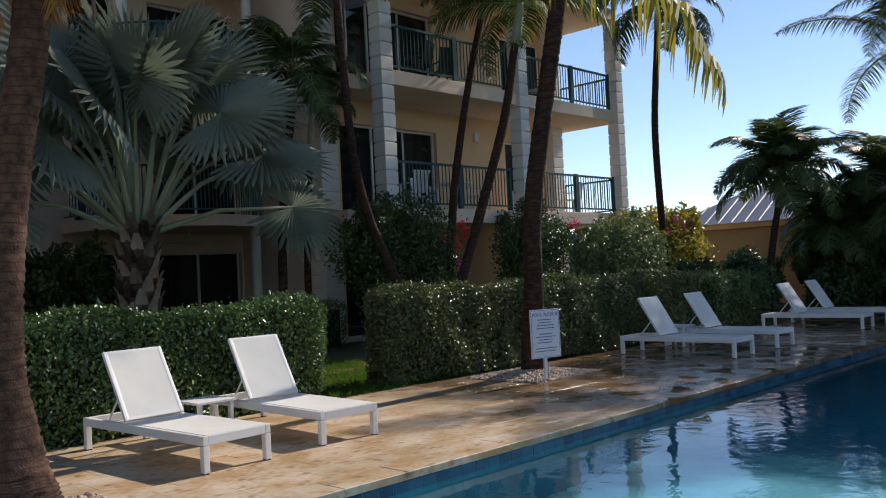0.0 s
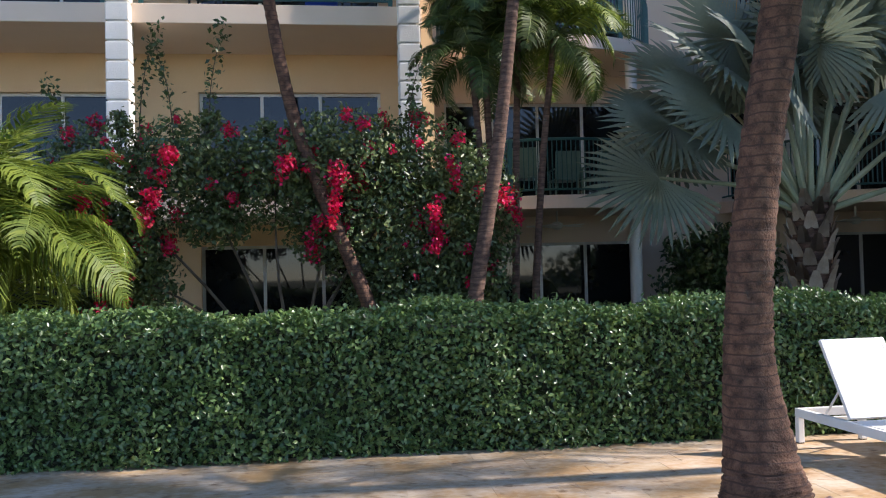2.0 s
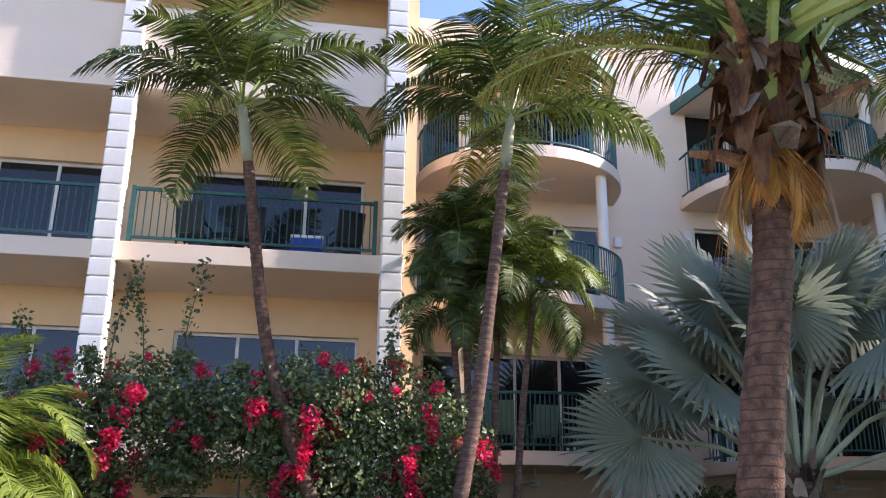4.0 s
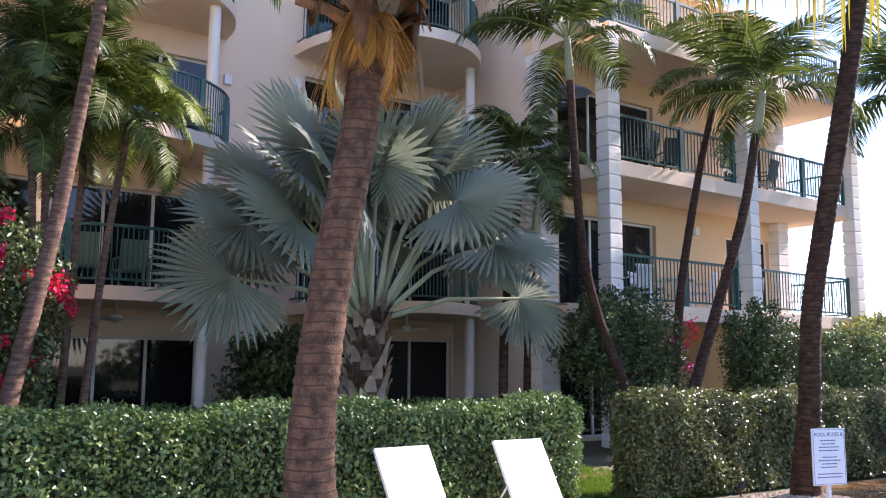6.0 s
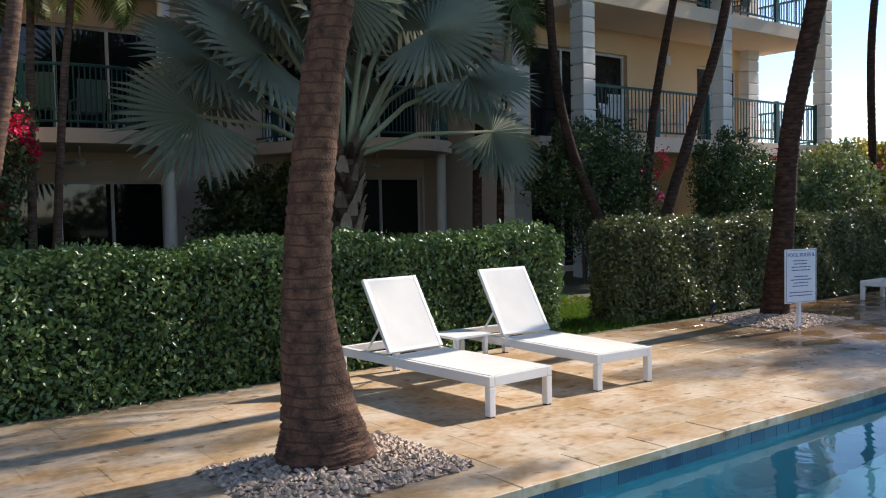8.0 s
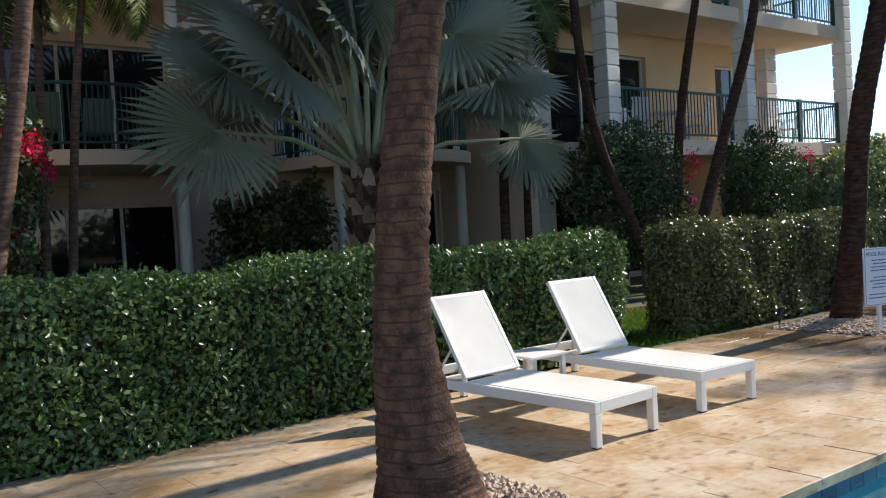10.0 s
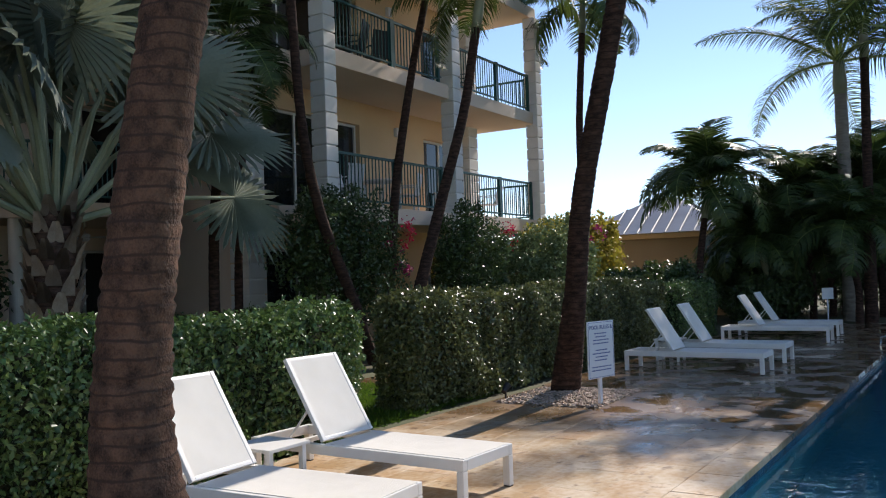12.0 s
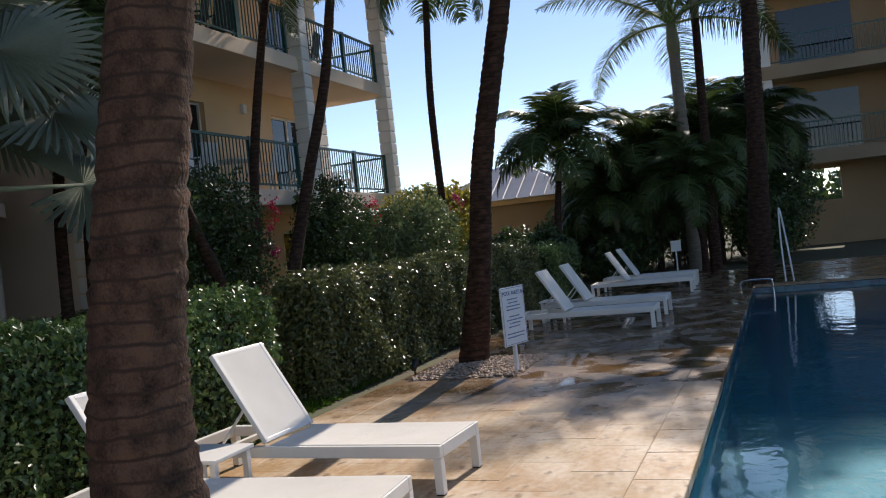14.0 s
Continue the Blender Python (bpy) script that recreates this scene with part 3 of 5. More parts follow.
# nearer wing on the other side of the curved balconies
F_WALL, F_FRONT, FX0, FX1 = 10.95, 9.0, -26.0, -2.3
F_LEVELS = (2.84, 5.98, 9.06)
holes, wins = [], []
for z in (0.0, *F_LEVELS):
    for k in range(5):
        o = -4.6 * k
        holes.append((-6.42 + o, -3.1 + o, z + 0.02, z + (2.12 if z else 2.14)))
        wins.append((holes[-1], 3))
tagged(part("wall_near_wing", wall_openings(FX0, FX1, -0.05, 12.2, F_WALL, F_WALL + 0.25, holes), CREAM), "cream stucco wall behind straight balconies", "wall", kind="structure")
for h, n in wins:
    sliding_window(*h, F_WALL + 0.12, n)
tagged(part("wall_near_wing_side", boxes((FX1 - 0.25, FX1 + 0.002, F_WALL + 0.252, 20, -0.05, 12.2)), PALE), "pale stucco side wall of the near wing", "wall", kind="structure")
tagged(part("wall_near_wing_partition", boxes((-2.50, -2.304, F_FRONT + 0.2, F_WALL - 0.004, -0.05, 12.19)), CREAM), "cream stucco partition at the end of the straight balconies", "wall", kind="structure")
for z in F_LEVELS:
    tagged(part("balcony_slab", boxes((FX0, -2.503, F_FRONT, F_WALL - 0.002, z - 0.32, z), bevel=0.012), PALE), "cream rendered balcony slab", "balcony", "balcony slabs", "structure")
    if z > 9:
        tagged(part("balcony_parapet", boxes((FX0, -2.94, F_FRONT + 0.003, F_FRONT + 0.15, z, z + 1.3)), PALE), "cream rendered balcony parapet", "parapet", kind="structure")
        continue
    for k in range(4):
        o = -4.6 * k
        railing("dark green metal balcony railing with thin bars", [((-7.05 + o, F_FRONT + 0.1, z), (-2.98 + o, F_FRONT + 0.1, z))], 0.98)
for k in range(5):
    block_column(-2.73 - 4.6 * k, F_FRONT - 0.02, 0.36, 12.2)
tagged(part("roof_near_wing", boxes((FX0, -2.2, F_FRONT - 0.3, 20, 12.2, 12.5)), PALE), "cream rendered roof edge of the near wing", "roof", kind="structure")
tagged(part("roof_fascia", boxes((FX0, -2.15, F_FRONT - 0.36, F_FRONT - 0.304, 12.05, 12.4)), GREEN_ROOF), "green painted roof fascia", "roof", kind="structure")
tagged(part("wall_back", boxes((FX0, 19, 20.002, 20.2, -0.05, 12.0)), CREAM), "plain stucco back wall of the building", "wall", kind="structure")


# ---- hedges ----
def hedge(name, x0, x1, y0, y1, top, count, seed, label, y_tilt=0.0, leaf=HEDGE_LEAF):
    rng = np.random.default_rng(seed)
    h = thing(name, ((x0 + x1) / 2, (y0 + y1) / 2, 0), label, "hedge", "clipped hedges")
    W, D = x1 - x0, y1 - y0
    # solid dark filler box behind the leaves, coloured like the hedge's shaded inside
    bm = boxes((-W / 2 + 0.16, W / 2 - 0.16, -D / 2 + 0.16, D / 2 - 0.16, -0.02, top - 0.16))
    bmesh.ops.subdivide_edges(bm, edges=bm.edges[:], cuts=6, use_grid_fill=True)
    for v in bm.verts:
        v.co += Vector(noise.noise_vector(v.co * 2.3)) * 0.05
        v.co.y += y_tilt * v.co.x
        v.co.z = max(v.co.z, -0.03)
    part("hedge_dark_core", bm, HEDGE_CORE, h)
    areas = np.array([W * top, W * D, D * top, D * top, W * top * 0.3])
    P, N = [], []
    for f, k in enumerate(rng.multinomial(count, areas / areas.sum())):
        u, v = rng.random(k), rng.random(k)
        if f in (0, 4):
            s = -1 if f == 0 else 1
            p = np.stack([(u - 0.5) * W, np.full(k, s * D / 2), v * top], 1)
            n = np.tile((0.0, s, 0.15), (k, 1))
        elif f == 1:
            p = np.stack([(u - 0.5) * W, (v - 0.5) * D, np.full(k, top)], 1)
            n = np.tile((0.0, 0.0, 1.0), (k, 1))
        else:
            s = -1 if f == 2 else 1
            p = np.stack([np.full(k, s * W / 2), (u - 0.5) * D, v * top], 1)
            n = np.tile((float(s), 0.0, 0.15), (k, 1))
        P.append(p)
        N.append(n)
    P, N = np.concatenate(P), np.concatenate(N)
    # rounded shoulders and an uneven skin
    r = 0.16
    qx = np.clip(np.abs(P[:, 0]) - (W / 2 - r), 0, None) * np.sign(P[:, 0])
    qy = np.clip(np.abs(P[:, 1]) - (D / 2 - r), 0, None) * np.sign(P[:, 1])
    qz = np.clip(P[:, 2] - (top - r), 0, None)
    q = np.stack([qx, qy, qz], 1)
    ln = np.linalg.norm(q, axis=1, keepdims=True)
    P = P - q + q / np.maximum(ln, 1e-6) * np.minimum(ln, r)
    wav = 0.045 * np.sin(P[:, :1] * 2.1 + 3 * np.sin(P[:, 2:] * 1.7)) + 0.03 * np.sin(P[:, :1] * 5.3 + P[:, 2:] * 4.1 + seed) + 0.02 * np.sin(P[:, :1] * 11 + P[:, 1:2] * 9)
    P = P + N * (wav + rng.normal(0, 0.03, (len(P), 1)) - 0.02 - 0.07 * rng.random((len(P), 1)) ** 3)
    P[:, 1] += y_tilt * P[:, 0]
    P[:, 2] = np.maximum(P[:, 2], 0.02)
    mesh_part("foliage", leaf_mesh("foliage", P, N * 0.9, 0.058, 0.0175, leaf, rng), h)["kind"] = "stuff"
    return h


hedge("hedge", -14.0, 3.02, 2.22, 3.1, 1.22, 108000, 3, "long clipped glossy green hedge beside the terrace")
hedge("hedge", 4.38, 12.9, 2.36, 2.98, 1.26, 68000, 4, "clipped glossy green hedge beside the pool terrace", -0.035, HEDGE_OLIVE)
hedge("hedge", 13.0, 15.6, 2.0, 3.2, 1.15, 14000, 5, "loosely clipped green hedge at the terrace end")
hedge("low_hedge", -2.0, 8.6, 8.35, 9.2, 0.95, 14000, 6, "low dark hedge along the building")


# ---- palms ----
def frond_mesh(name, length, droop, leaflet, pairs, mat, seed, stem=None, sweep=0.5, hang=0.5, width=0.02, stem_r=0.022):
    """A feather leaf: an arching stem along +x with drooping leaflets on both sides."""
    rng = np.random.default_rng(seed)
    bm = bmesh.new()
    n = 14
    pts = []
    ang, p = radians(18), Vector((0, 0, 0))
    for i in range(n + 1):
        pts.append(p.copy())
        p = p + Vector((math.cos(ang), 0, math.sin(ang))) * (length / n)
        ang -= droop / n * (0.5 + 1.0 * i / n)
    tube(bm, pts, [stem_r * (1 - 0.85 * i / n) for i in range(n + 1)], 5)
    for f in bm.faces:
        f.material_index = 1
    for i in range(pairs):
        u = 0.16 + 0.84 * (i + 0.5) / pairs
        k = min(int(u * n), n - 1)
        s = u * n - k
        base = pts[k].lerp(pts[k + 1], s)
        ax = (pts[k + 1] - pts[k]).normalized()
        ln = leaflet * (0.45 + 1.1 * math.sin(math.pi * min(1, 0.15 + u * 0.85)) ** 0.8) * rng.uniform(0.85, 1.1) * (1 - 0.35 * max(0, u - 0.8) / 0.2)
        for side in (-1, 1):
            if rng.random() < 0.03:
                continue
            out = (Vector((0, side, 0)) + ax * (sweep + rng.normal(0, 0.08)) + Vector((0, 0, 0.12 + rng.normal(0, 0.08)))).normalized()
            a, c = base.copy(), None
            prev = None
            w0 = width * rng.uniform(0.8, 1.15)
            wdir = ax * 0.9 + Vector((0, 0, 0.35 * side * rng.uniform(-0.4, 1)))
            for j in range(4):
                w = w0 * (0.7, 1.0, 0.75, 0.08)[j]
                v1, v2 = bm.verts.new(a + wdir * w), bm.verts.new(a - wdir * w)
                if prev:
                    bm.faces.new((prev[0], v1, v2, prev[1]))
                prev = (v1, v2)
                a = a + out * (ln / 3)
                out = (out + Vector((0, 0, -hang * rng.uniform(0.6, 1.3)))).normalized()
    me = bpy.data.meshes.new(name)
    bm.to_mesh(me)
    bm.free()
    me.materials.append(mat)
    me.materials.append(stem or PETIOLE)
    return me


FEATHER = [frond_mesh("frond", 2.5, 1.6 + 0.3 * i, 0.5, 56, FROND, 20 + i, width=0.024, hang=0.5) for i in range(3)]
FEATHER_LIGHT = [frond_mesh("frond", 2.4, 2.2 + 0.4 * i, 0.5, 62, FROND_LIGHT, 25 + i, width=0.018, hang=0.65) for i in range(3)]
FEATHER_MID = [frond_mesh("frond", 2.4, 2.1 + 0.4 * i, 0.5, 56, (FROND, FROND_LIGHT, FROND)[i], 55 + i, width=0.02, hang=0.65) for i in range(3)]
FEATHER_DARK = [frond_mesh("frond", 2.4, 2.0 + 0.35 * i, 0.50, 60, FROND_DARK, 30 + i, width=0.026, hang=0.6) for i in range(3)]
FEATHER_GOLD = [frond_mesh("frond", 2.3, 1.7, 0.42, 44, FROND_GOLD, 38, width=0.021, hang=0.5)]
COCO = [frond_mesh("frond", 3.9, 1.15 + 0.3 * i, 0.62, 90, FROND, 40 + i, PETIOLE_PALE, width=0.016, hang=0.5, stem_r=0.05) for i in range(3)]
COCO_GOLD = [frond_mesh("frond", 3.9, 1.3, 0.66, 96, FROND_GOLD, 46, PETIOLE_PALE, width=0.016, hang=0.8, stem_r=0.045)]
COCO_DRY = [frond_mesh("frond", 1.3, 0.9, 0.6, 40, FROND_DRY, 48, FIBRE, sweep=2.6, width=0.022, hang=0.12, stem_r=0.03)]


def trunk_mesh(ctrl, radii, ring=0.075, sides=40, depth=0.032, seed=0):
    """A ringed palm trunk along a curve; each ring flares a little over the one below."""
    rng = np.random.default_rng(seed)
    L = sum((Vector(a) - Vector(b)).length for a, b in zip(ctrl, ctrl[1:]))
    n = max(8, int(L / ring))
    pts = curve_points(ctrl, n * 3)
    rr = []
    for i in range(n * 3 + 1):
        u = i / (n * 3)
        k = min(int(u * (len(radii) - 1)), len(radii) - 2)
        s = u * (len(radii) - 1) - k
        base = radii[k] * (1 - s) + radii[k + 1] * s
        rr.append(base * (1 + depth * (0.55, 0.6, -1.25)[i % 3] * rng.uniform(0.1, 1.6)))
    bm = bmesh.new()
    tube(bm, pts, rr, sides)
    for v in bm.verts:
        v.co += Vector(noise.noise_vector(v.co * 7)) * radii[-1] * 0.035
        ragged = Vector(noise.noise_vector((v.co.x * 13, v.co.y * 13, v.co.z * 40)))
        v.co += Vector((ragged.x, ragged.y, 0)) * 0.05 * radii[-1] + Vector((0, 0, noise.noise(v.co * 8) * 0.014))
    return bm


def feather_palm(name, ctrl, radii, fronds, count, seed, label, bark=TRUNK, tilt=(20, -40), shaft=True, scale=1.0, gold=0, category="palm tree", fruit=False, turn=0.0, ring=0.075):
    rng = random.Random(seed)
    base = Vector(ctrl[0])
    t = thing(name, base, label, category, "palms")
    loc = [Vector(c) - base for c in ctrl]
    part("trunk", trunk_mesh(loc, radii, ring, seed=seed), bark, t, "", True)
    top = loc[-1]
    d = (loc[-1] - loc[-2]).normalized()
    if shaft:
        bm = bmesh.new()
        tube(bm, [top - d * 0.05, top + d * 0.25, top + d * 0.75, top + d * 0.95], [radii[-1] * 1.05, radii[-1] * 1.2, radii[-1] * 0.9, radii[-1] * 0.4], 12)
        part("crownshaft", bm, SHAFT, t, "smooth pale green crownshaft", True)
        top = top + d * 0.8
    for i in range(count):
        az = turn + i * 137.5 + rng.uniform(-14, 14)
        u = i / max(1, count - 1)
        el = tilt[0] + (tilt[1] - tilt[0]) * u + rng.uniform(-8, 8)
        me = (COCO_GOLD if fronds is COCO else FEATHER_GOLD)[0] if i >= count - gold else fronds[i % len(fronds)]
        s = scale * rng.uniform(0.85, 1.1)
        f = mesh_part("frond", me, t)
        f.matrix_basis = Matrix.Translation(top) @ Matrix.Rotation(radians(az), 4, "Z") @ Matrix.Rotation(radians(-el - 25), 4, "Y") @ Matrix.Rotation(radians(rng.uniform(-25, 25)), 4, "X") @ Matrix.Scale(s, 4)
    if fruit:
        bm = bmesh.new()
        for k in range(40):
            a, b2 = rng.uniform(0, math.tau), rng.uniform(0.15, 0.4)
            q = loc[-1] + Vector((math.cos(a) * b2, math.sin(a) * b2, -rng.uniform(0.0, 0.35)))
            tube(bm, [loc[-1], loc[-1].lerp(q, 0.6) + Vector((0, 0, 0.08)), q], [0.012, 0.006, 0.003], 4)
        part("flower_stalk", bm, PALE_LEAF, t, "pale branching flower stalk")
    return t


# coconut palm in the gravel bed by the first loungers
hero = feather_palm("coconut_palm", [(-1.47, -0.21, -0.05), (-1.475, -0.19, 0.15), (-1.485, -0.16, 0.35), (-1.515, -0.12, 0.9), (-1.515, -0.14, 1.3), (-1.50, -0.21, 1.8), (-1.45, -0.29, 2.4), (-1.35, -0.35, 3.1), (-1.28, -0.36, 3.87)],
                    [0.33, 0.275, 0.225, 0.156, 0.14, 0.13, 0.122, 0.117, 0.115], COCO, 9, 11, "tall coconut palm with ringed brown trunk in a gravel bed", shaft=False, tilt=(62, 15), ring=0.070, turn=20)
h0 = Vector((-1.28 + 1.47, -0.15, 3.92))
rng = random.Random(5)
for k in range(60):      # torn sheaths and old leaf bases under the crown
    a, up = rng.uniform(0, math.tau), rng.uniform(-0.1, 0.8)
    r0 = 0.13
    bm = bmesh.new()
    p0 = h0 + Vector((math.cos(a) * r0, math.sin(a) * r0, up - 0.05))
    o = Vector((math.cos(a), math.sin(a), 0))
    if k % 15:
        side = Vector((-o.y, o.x, 0))
        w = rng.uniform(0.06, 0.12)
        L = rng.uniform(0.2, 0.38)
        pts = [p0, p0 + o * 0.14 + Vector((0, 0, L * 0.35)), p0 + o * (0.16 + 0.12 * rng.random()) + Vector((0, 0, L * rng.uniform(-1.2, 0.25)))]
        vs = [[bm.verts.new(p + side * s * w * q + o * 0.02 * abs(s) + Vector((0, 0, rng.uniform(-0.03, 0.03)))) for s in (-1, -0.4, 0.4, 1)] for p, q in zip(pts, (1, 0.9, 0.35))]
        for i in range(2):
            for j in range(3):
                bm.faces.new((vs[i][j], vs[i][j + 1], vs[i + 1][j + 1], vs[i + 1][j]))
        bmesh.ops.solidify(bm, geom=bm.faces[:], thickness=0.012)
        part("leaf_sheath", bm, BOOT if k % 4 == 1 else FIBRE, hero, "torn brown leaf sheath")
    else:
        tube(bm, [p0, p0 + o * 0.16 + Vector((0, 0, 0.10)), p0 + o * rng.uniform(0.3, 0.55) + Vector((0, 0, rng.uniform(0.05, 0.3)))], [0.06, 0.045, 0.025], 7)
        part("old_leaf_stalk", bm, FIBRE, hero, "dry brown stalk of a fallen leaf")
bm = bmesh.new()
tube(bm, [h0 - Vector((0, 0, 0.1)), h0 + Vector((0.02, 0, 0.35)), h0 + Vector((0.03, 0, 0.6)), h0 + Vector((0.04, 0, 0.8))], [0.125, 0.16, 0.12, 0.04], 12)
part("crown_heart", bm, FIBRE, hero, "fibrous brown heart of the crown")
for k in range(9):
    f = mesh_part("dead_frond", COCO_DRY[0], hero)
    f.matrix_basis = Matrix.Translation(h0 + Vector((0, 0, 0.15))) @ Matrix.Rotation(radians(k * 40 + 10), 4, "Z") @ Matrix.Rotation(radians(78 + rng.uniform(-14, 12)), 4, "Y") @ Matrix.Scale(rng.uniform(0.4, 0.62), 4)
    f["label"] = "dry orange hanging frond"
for az, el, s, gold in ((-66, -19, 1.30, True), (-73, -13, 1.30, True), (-45, 18, 1.0, True), (165, 5, 0.5, True), (-12, 18, 1.0, False), (20, 30, 1.0, False), (-28, 34, 1.05, True), (200, 28, 0.95, False), (230, 40, 1.0, False)):
    f = mesh_part("frond", (COCO_GOLD if gold else COCO)[0], hero)
    f.matrix_basis = Matrix.Translation(h0 + Vector((0, 0, 0.75 if el < -10 else 0.55))) @ Matrix.Rotation(radians(az), 4, "Z") @ Matrix.Rotation(radians(-el), 4, "Y") @ Matrix.Scale(s, 4)

feather_palm("coconut_palm", [(6.15, 1.5, -0.05), (5.83, 1.18, 1.2), (5.63, 0.95, 2.4), (5.58, 0.56, 4.0), (5.64, 0.27, 5.5), (5.78, 0.0, 7.6)],
             [0.19, 0.13, 0.118, 0.112, 0.108, 0.105], COCO, 19, 12, "tall leaning dark coconut palm in a gravel bed beside the sign", TRUNK_DARK, shaft=False, tilt=(58, -55), scale=0.9)
feather_palm("slim_palm", [(8.85, 6.35, -0.05), (8.28, 6.36, 1.15), (7.6, 6.45, 2.6), (7.35, 6.6, 4.2), (7.28, 6.75, 7.1)], [0.11, 0.1, 0.09, 0.08, 0.075], FEATHER, 12, 13, "slim leaning palm behind the hedge", TRUNK_DARK, tilt=(45, -40), scale=0.95)
feather_palm("slim_palm", [(10.2, 7.1, -0.05), (10.45, 7.1, 1.2), (10.75, 7.05, 3.4), (11.15, 6.9, 5.5), (11.6, 6.75, 7.3)], [0.12, 0.1, 0.09, 0.08, 0.075], FEATHER, 11, 14, "slim leaning palm in front of the balconies", TRUNK_DARK, tilt=(40, -40), scale=0.85)
feather_palm("slim_palm", [(8.6, 5.6, -0.05), (9.2, 5.55, 1.3), (9.8, 5.4, 2.9), (10.3, 5.15, 4.6), (10.6, 5.0, 6.2)], [0.13, 0.11, 0.1, 0.09, 0.085], FEATHER, 12, 15, "slim leaning palm with a flower stalk", TRUNK_DARK, tilt=(45, -40), fruit=True)
feather_palm("slim_palm", [(18.4, 6.2, -0.05), (18.2, 6.05, 1.5), (17.95, 6.0, 5.0), (18.3, 6.0, 7.4), (18.4, 6.0, 8.0)], [0.13, 0.10, 0.095, 0.09, 0.085], FEATHER_DARK, 16, 16, "tall slim palm beyond the building's corner", TRUNK_DARK, tilt=(45, -50), scale=1.1)
feather_palm("slim_palm", [(-3.2, 6.3, -0.05), (-3.62, 6.3, 1.26), (-4.5, 6.3, 3.6), (-4.93, 6.3, 6.0), (-5.0, 6.3, 6.4)], [0.12, 0.095, 0.082, 0.075, 0.07], FEATHER, 15, 17, "slim palm rising behind the bougainvillea", TRUNK, tilt=(45, -35), gold=0, turn=0)
feather_palm("slim_palm", [(-2.35, 6.0, -0.05), (-2.19, 6.1, 1.2), (-1.85, 6.2, 3.0), (-1.63, 6.3, 4.44), (-1.38, 6.3, 6.55)], [0.125, 0.105, 0.092, 0.083, 0.075], FEATHER, 15, 18, "slim pale palm beside the curved balconies", TRUNK_GREY, tilt=(45, -35), gold=1, fruit=True)
# upper and left crowns get the dark fronds: their shade is put into colour
for x, y, z, s, fronds, count, seed, w in ((-1.75, 7.6, 5.75, 0.62, FEATHER_DARK, 22, 19, "bushy clump palm with dark drooping fronds against the building"), (-1.2, 7.5, 5.35, 0.68, FEATHER_MID, 22, 36, "bushy clump palm with drooping yellow-green fronds against the building"),
                                           (-0.7, 7.35, 5.0, 0.60, FEATHER_MID, 20, 37, "bushy clump palm with drooping yellow-green fronds against the building"),
                                           (-1.95, 7.45, 4.75, 0.52, FEATHER_DARK, 18, 38, "bushy clump palm with dark drooping fronds against the building")):
    feather_palm("bushy_palm", [(-1.5 + (x + 1.5) * 0.4, y, -0.05), (-1.5 + (x + 1.5) * 0.7, y, z * 0.6), (x, y, z)], [0.06, 0.05, 0.045], fronds, count, seed, w, TRUNK_GREY, tilt=(62, -62), scale=s, shaft=False)
feather_palm("bushy_palm", [(6.55, 7.9, -0.05), (6.6, 7.9, 2.5), (6.95, 7.9, 4.9)], [0.1, 0.085, 0.08], FEATHER_DARK, 16, 21, "dark bushy palm in front of the wing", TRUNK_DARK, tilt=(50, -40), scale=0.72)
feather_palm("bushy_palm", [(7.3, 8.1, -0.05), (7.35, 8.1, 2.2), (7.5, 8.05, 4.2)], [0.08, 0.07, 0.06], FEATHER_DARK, 9, 39, "dark slender palm in front of the wing", TRUNK_DARK, tilt=(45, -30), scale=0.55)
for dx, s, seed in ((0, 0.85, 22), (0.45, 0.8, 23), (-0.4, 0.75, 24)):
    feather_palm("areca_palm", [(-8.25 + dx, 4.8 + dx * 0.5, -0.05), (-8.2 + dx, 4.8 + dx * 0.5, 1.0), (-8.15 + dx * 1.3, 4.75 + dx * 0.5, 1.95)], [0.05, 0.045, 0.04], FEATHER_LIGHT, 22, seed, "clump palm with arching yellow-green fronds behind the hedge", PETIOLE, tilt=(62, -45), shaft=False, scale=s)
# palms beyond the terrace
feather_palm("bushy_palm", [(17.9, 3.0, -0.05), (18.1, 3.0, 1.4), (18.6, 2.95, 2.75)], [0.11, 0.09, 0.08], FEATHER_DARK, 30, 25, "bushy dark palm at the terrace end", TRUNK_DARK, tilt=(58, -40), scale=0.95)
for x, y, z, s, seed in ((21.5, 0.9, 3.0, 1.1, 26), (22.6, -0.7, 3.3, 1.15, 27), (24.5, 1.8, 2.6, 1.1, 28), (20.2, 1.7, 2.0, 0.9, 33), (24.0, -2.0, 3.6, 1.1, 34), (19.8, -0.4, 2.2, 0.85, 35), (23.0, 0.6, 2.2, 1.1, 41), (25.5, -0.6, 2.8, 1.2, 42), (22.0, 2.2, 1.8, 0.95, 43)):
    feather_palm("bushy_palm", [(x, y, -0.05), (x + 0.1, y, z * 0.35), (x, y + 0.1, z - 0.75)], [0.1, 0.085, 0.08], FEATHER_DARK, 28, seed, "dark bushy palm beyond the loungers", TRUNK_DARK, tilt=(58, -40), scale=s * 0.92)
feather_palm("coconut_palm", [(14.95, -1.75, -0.05), (14.8, -1.85, 1.6), (14.7, -1.95, 3.5), (14.9, -2.1, 7.0)], [0.27, 0.2, 0.17, 0.15], COCO, 12, 29, "dark coconut palm at the far corner of the pool", TRUNK_DARK, shaft=False, tilt=(35, -40), scale=0.75)
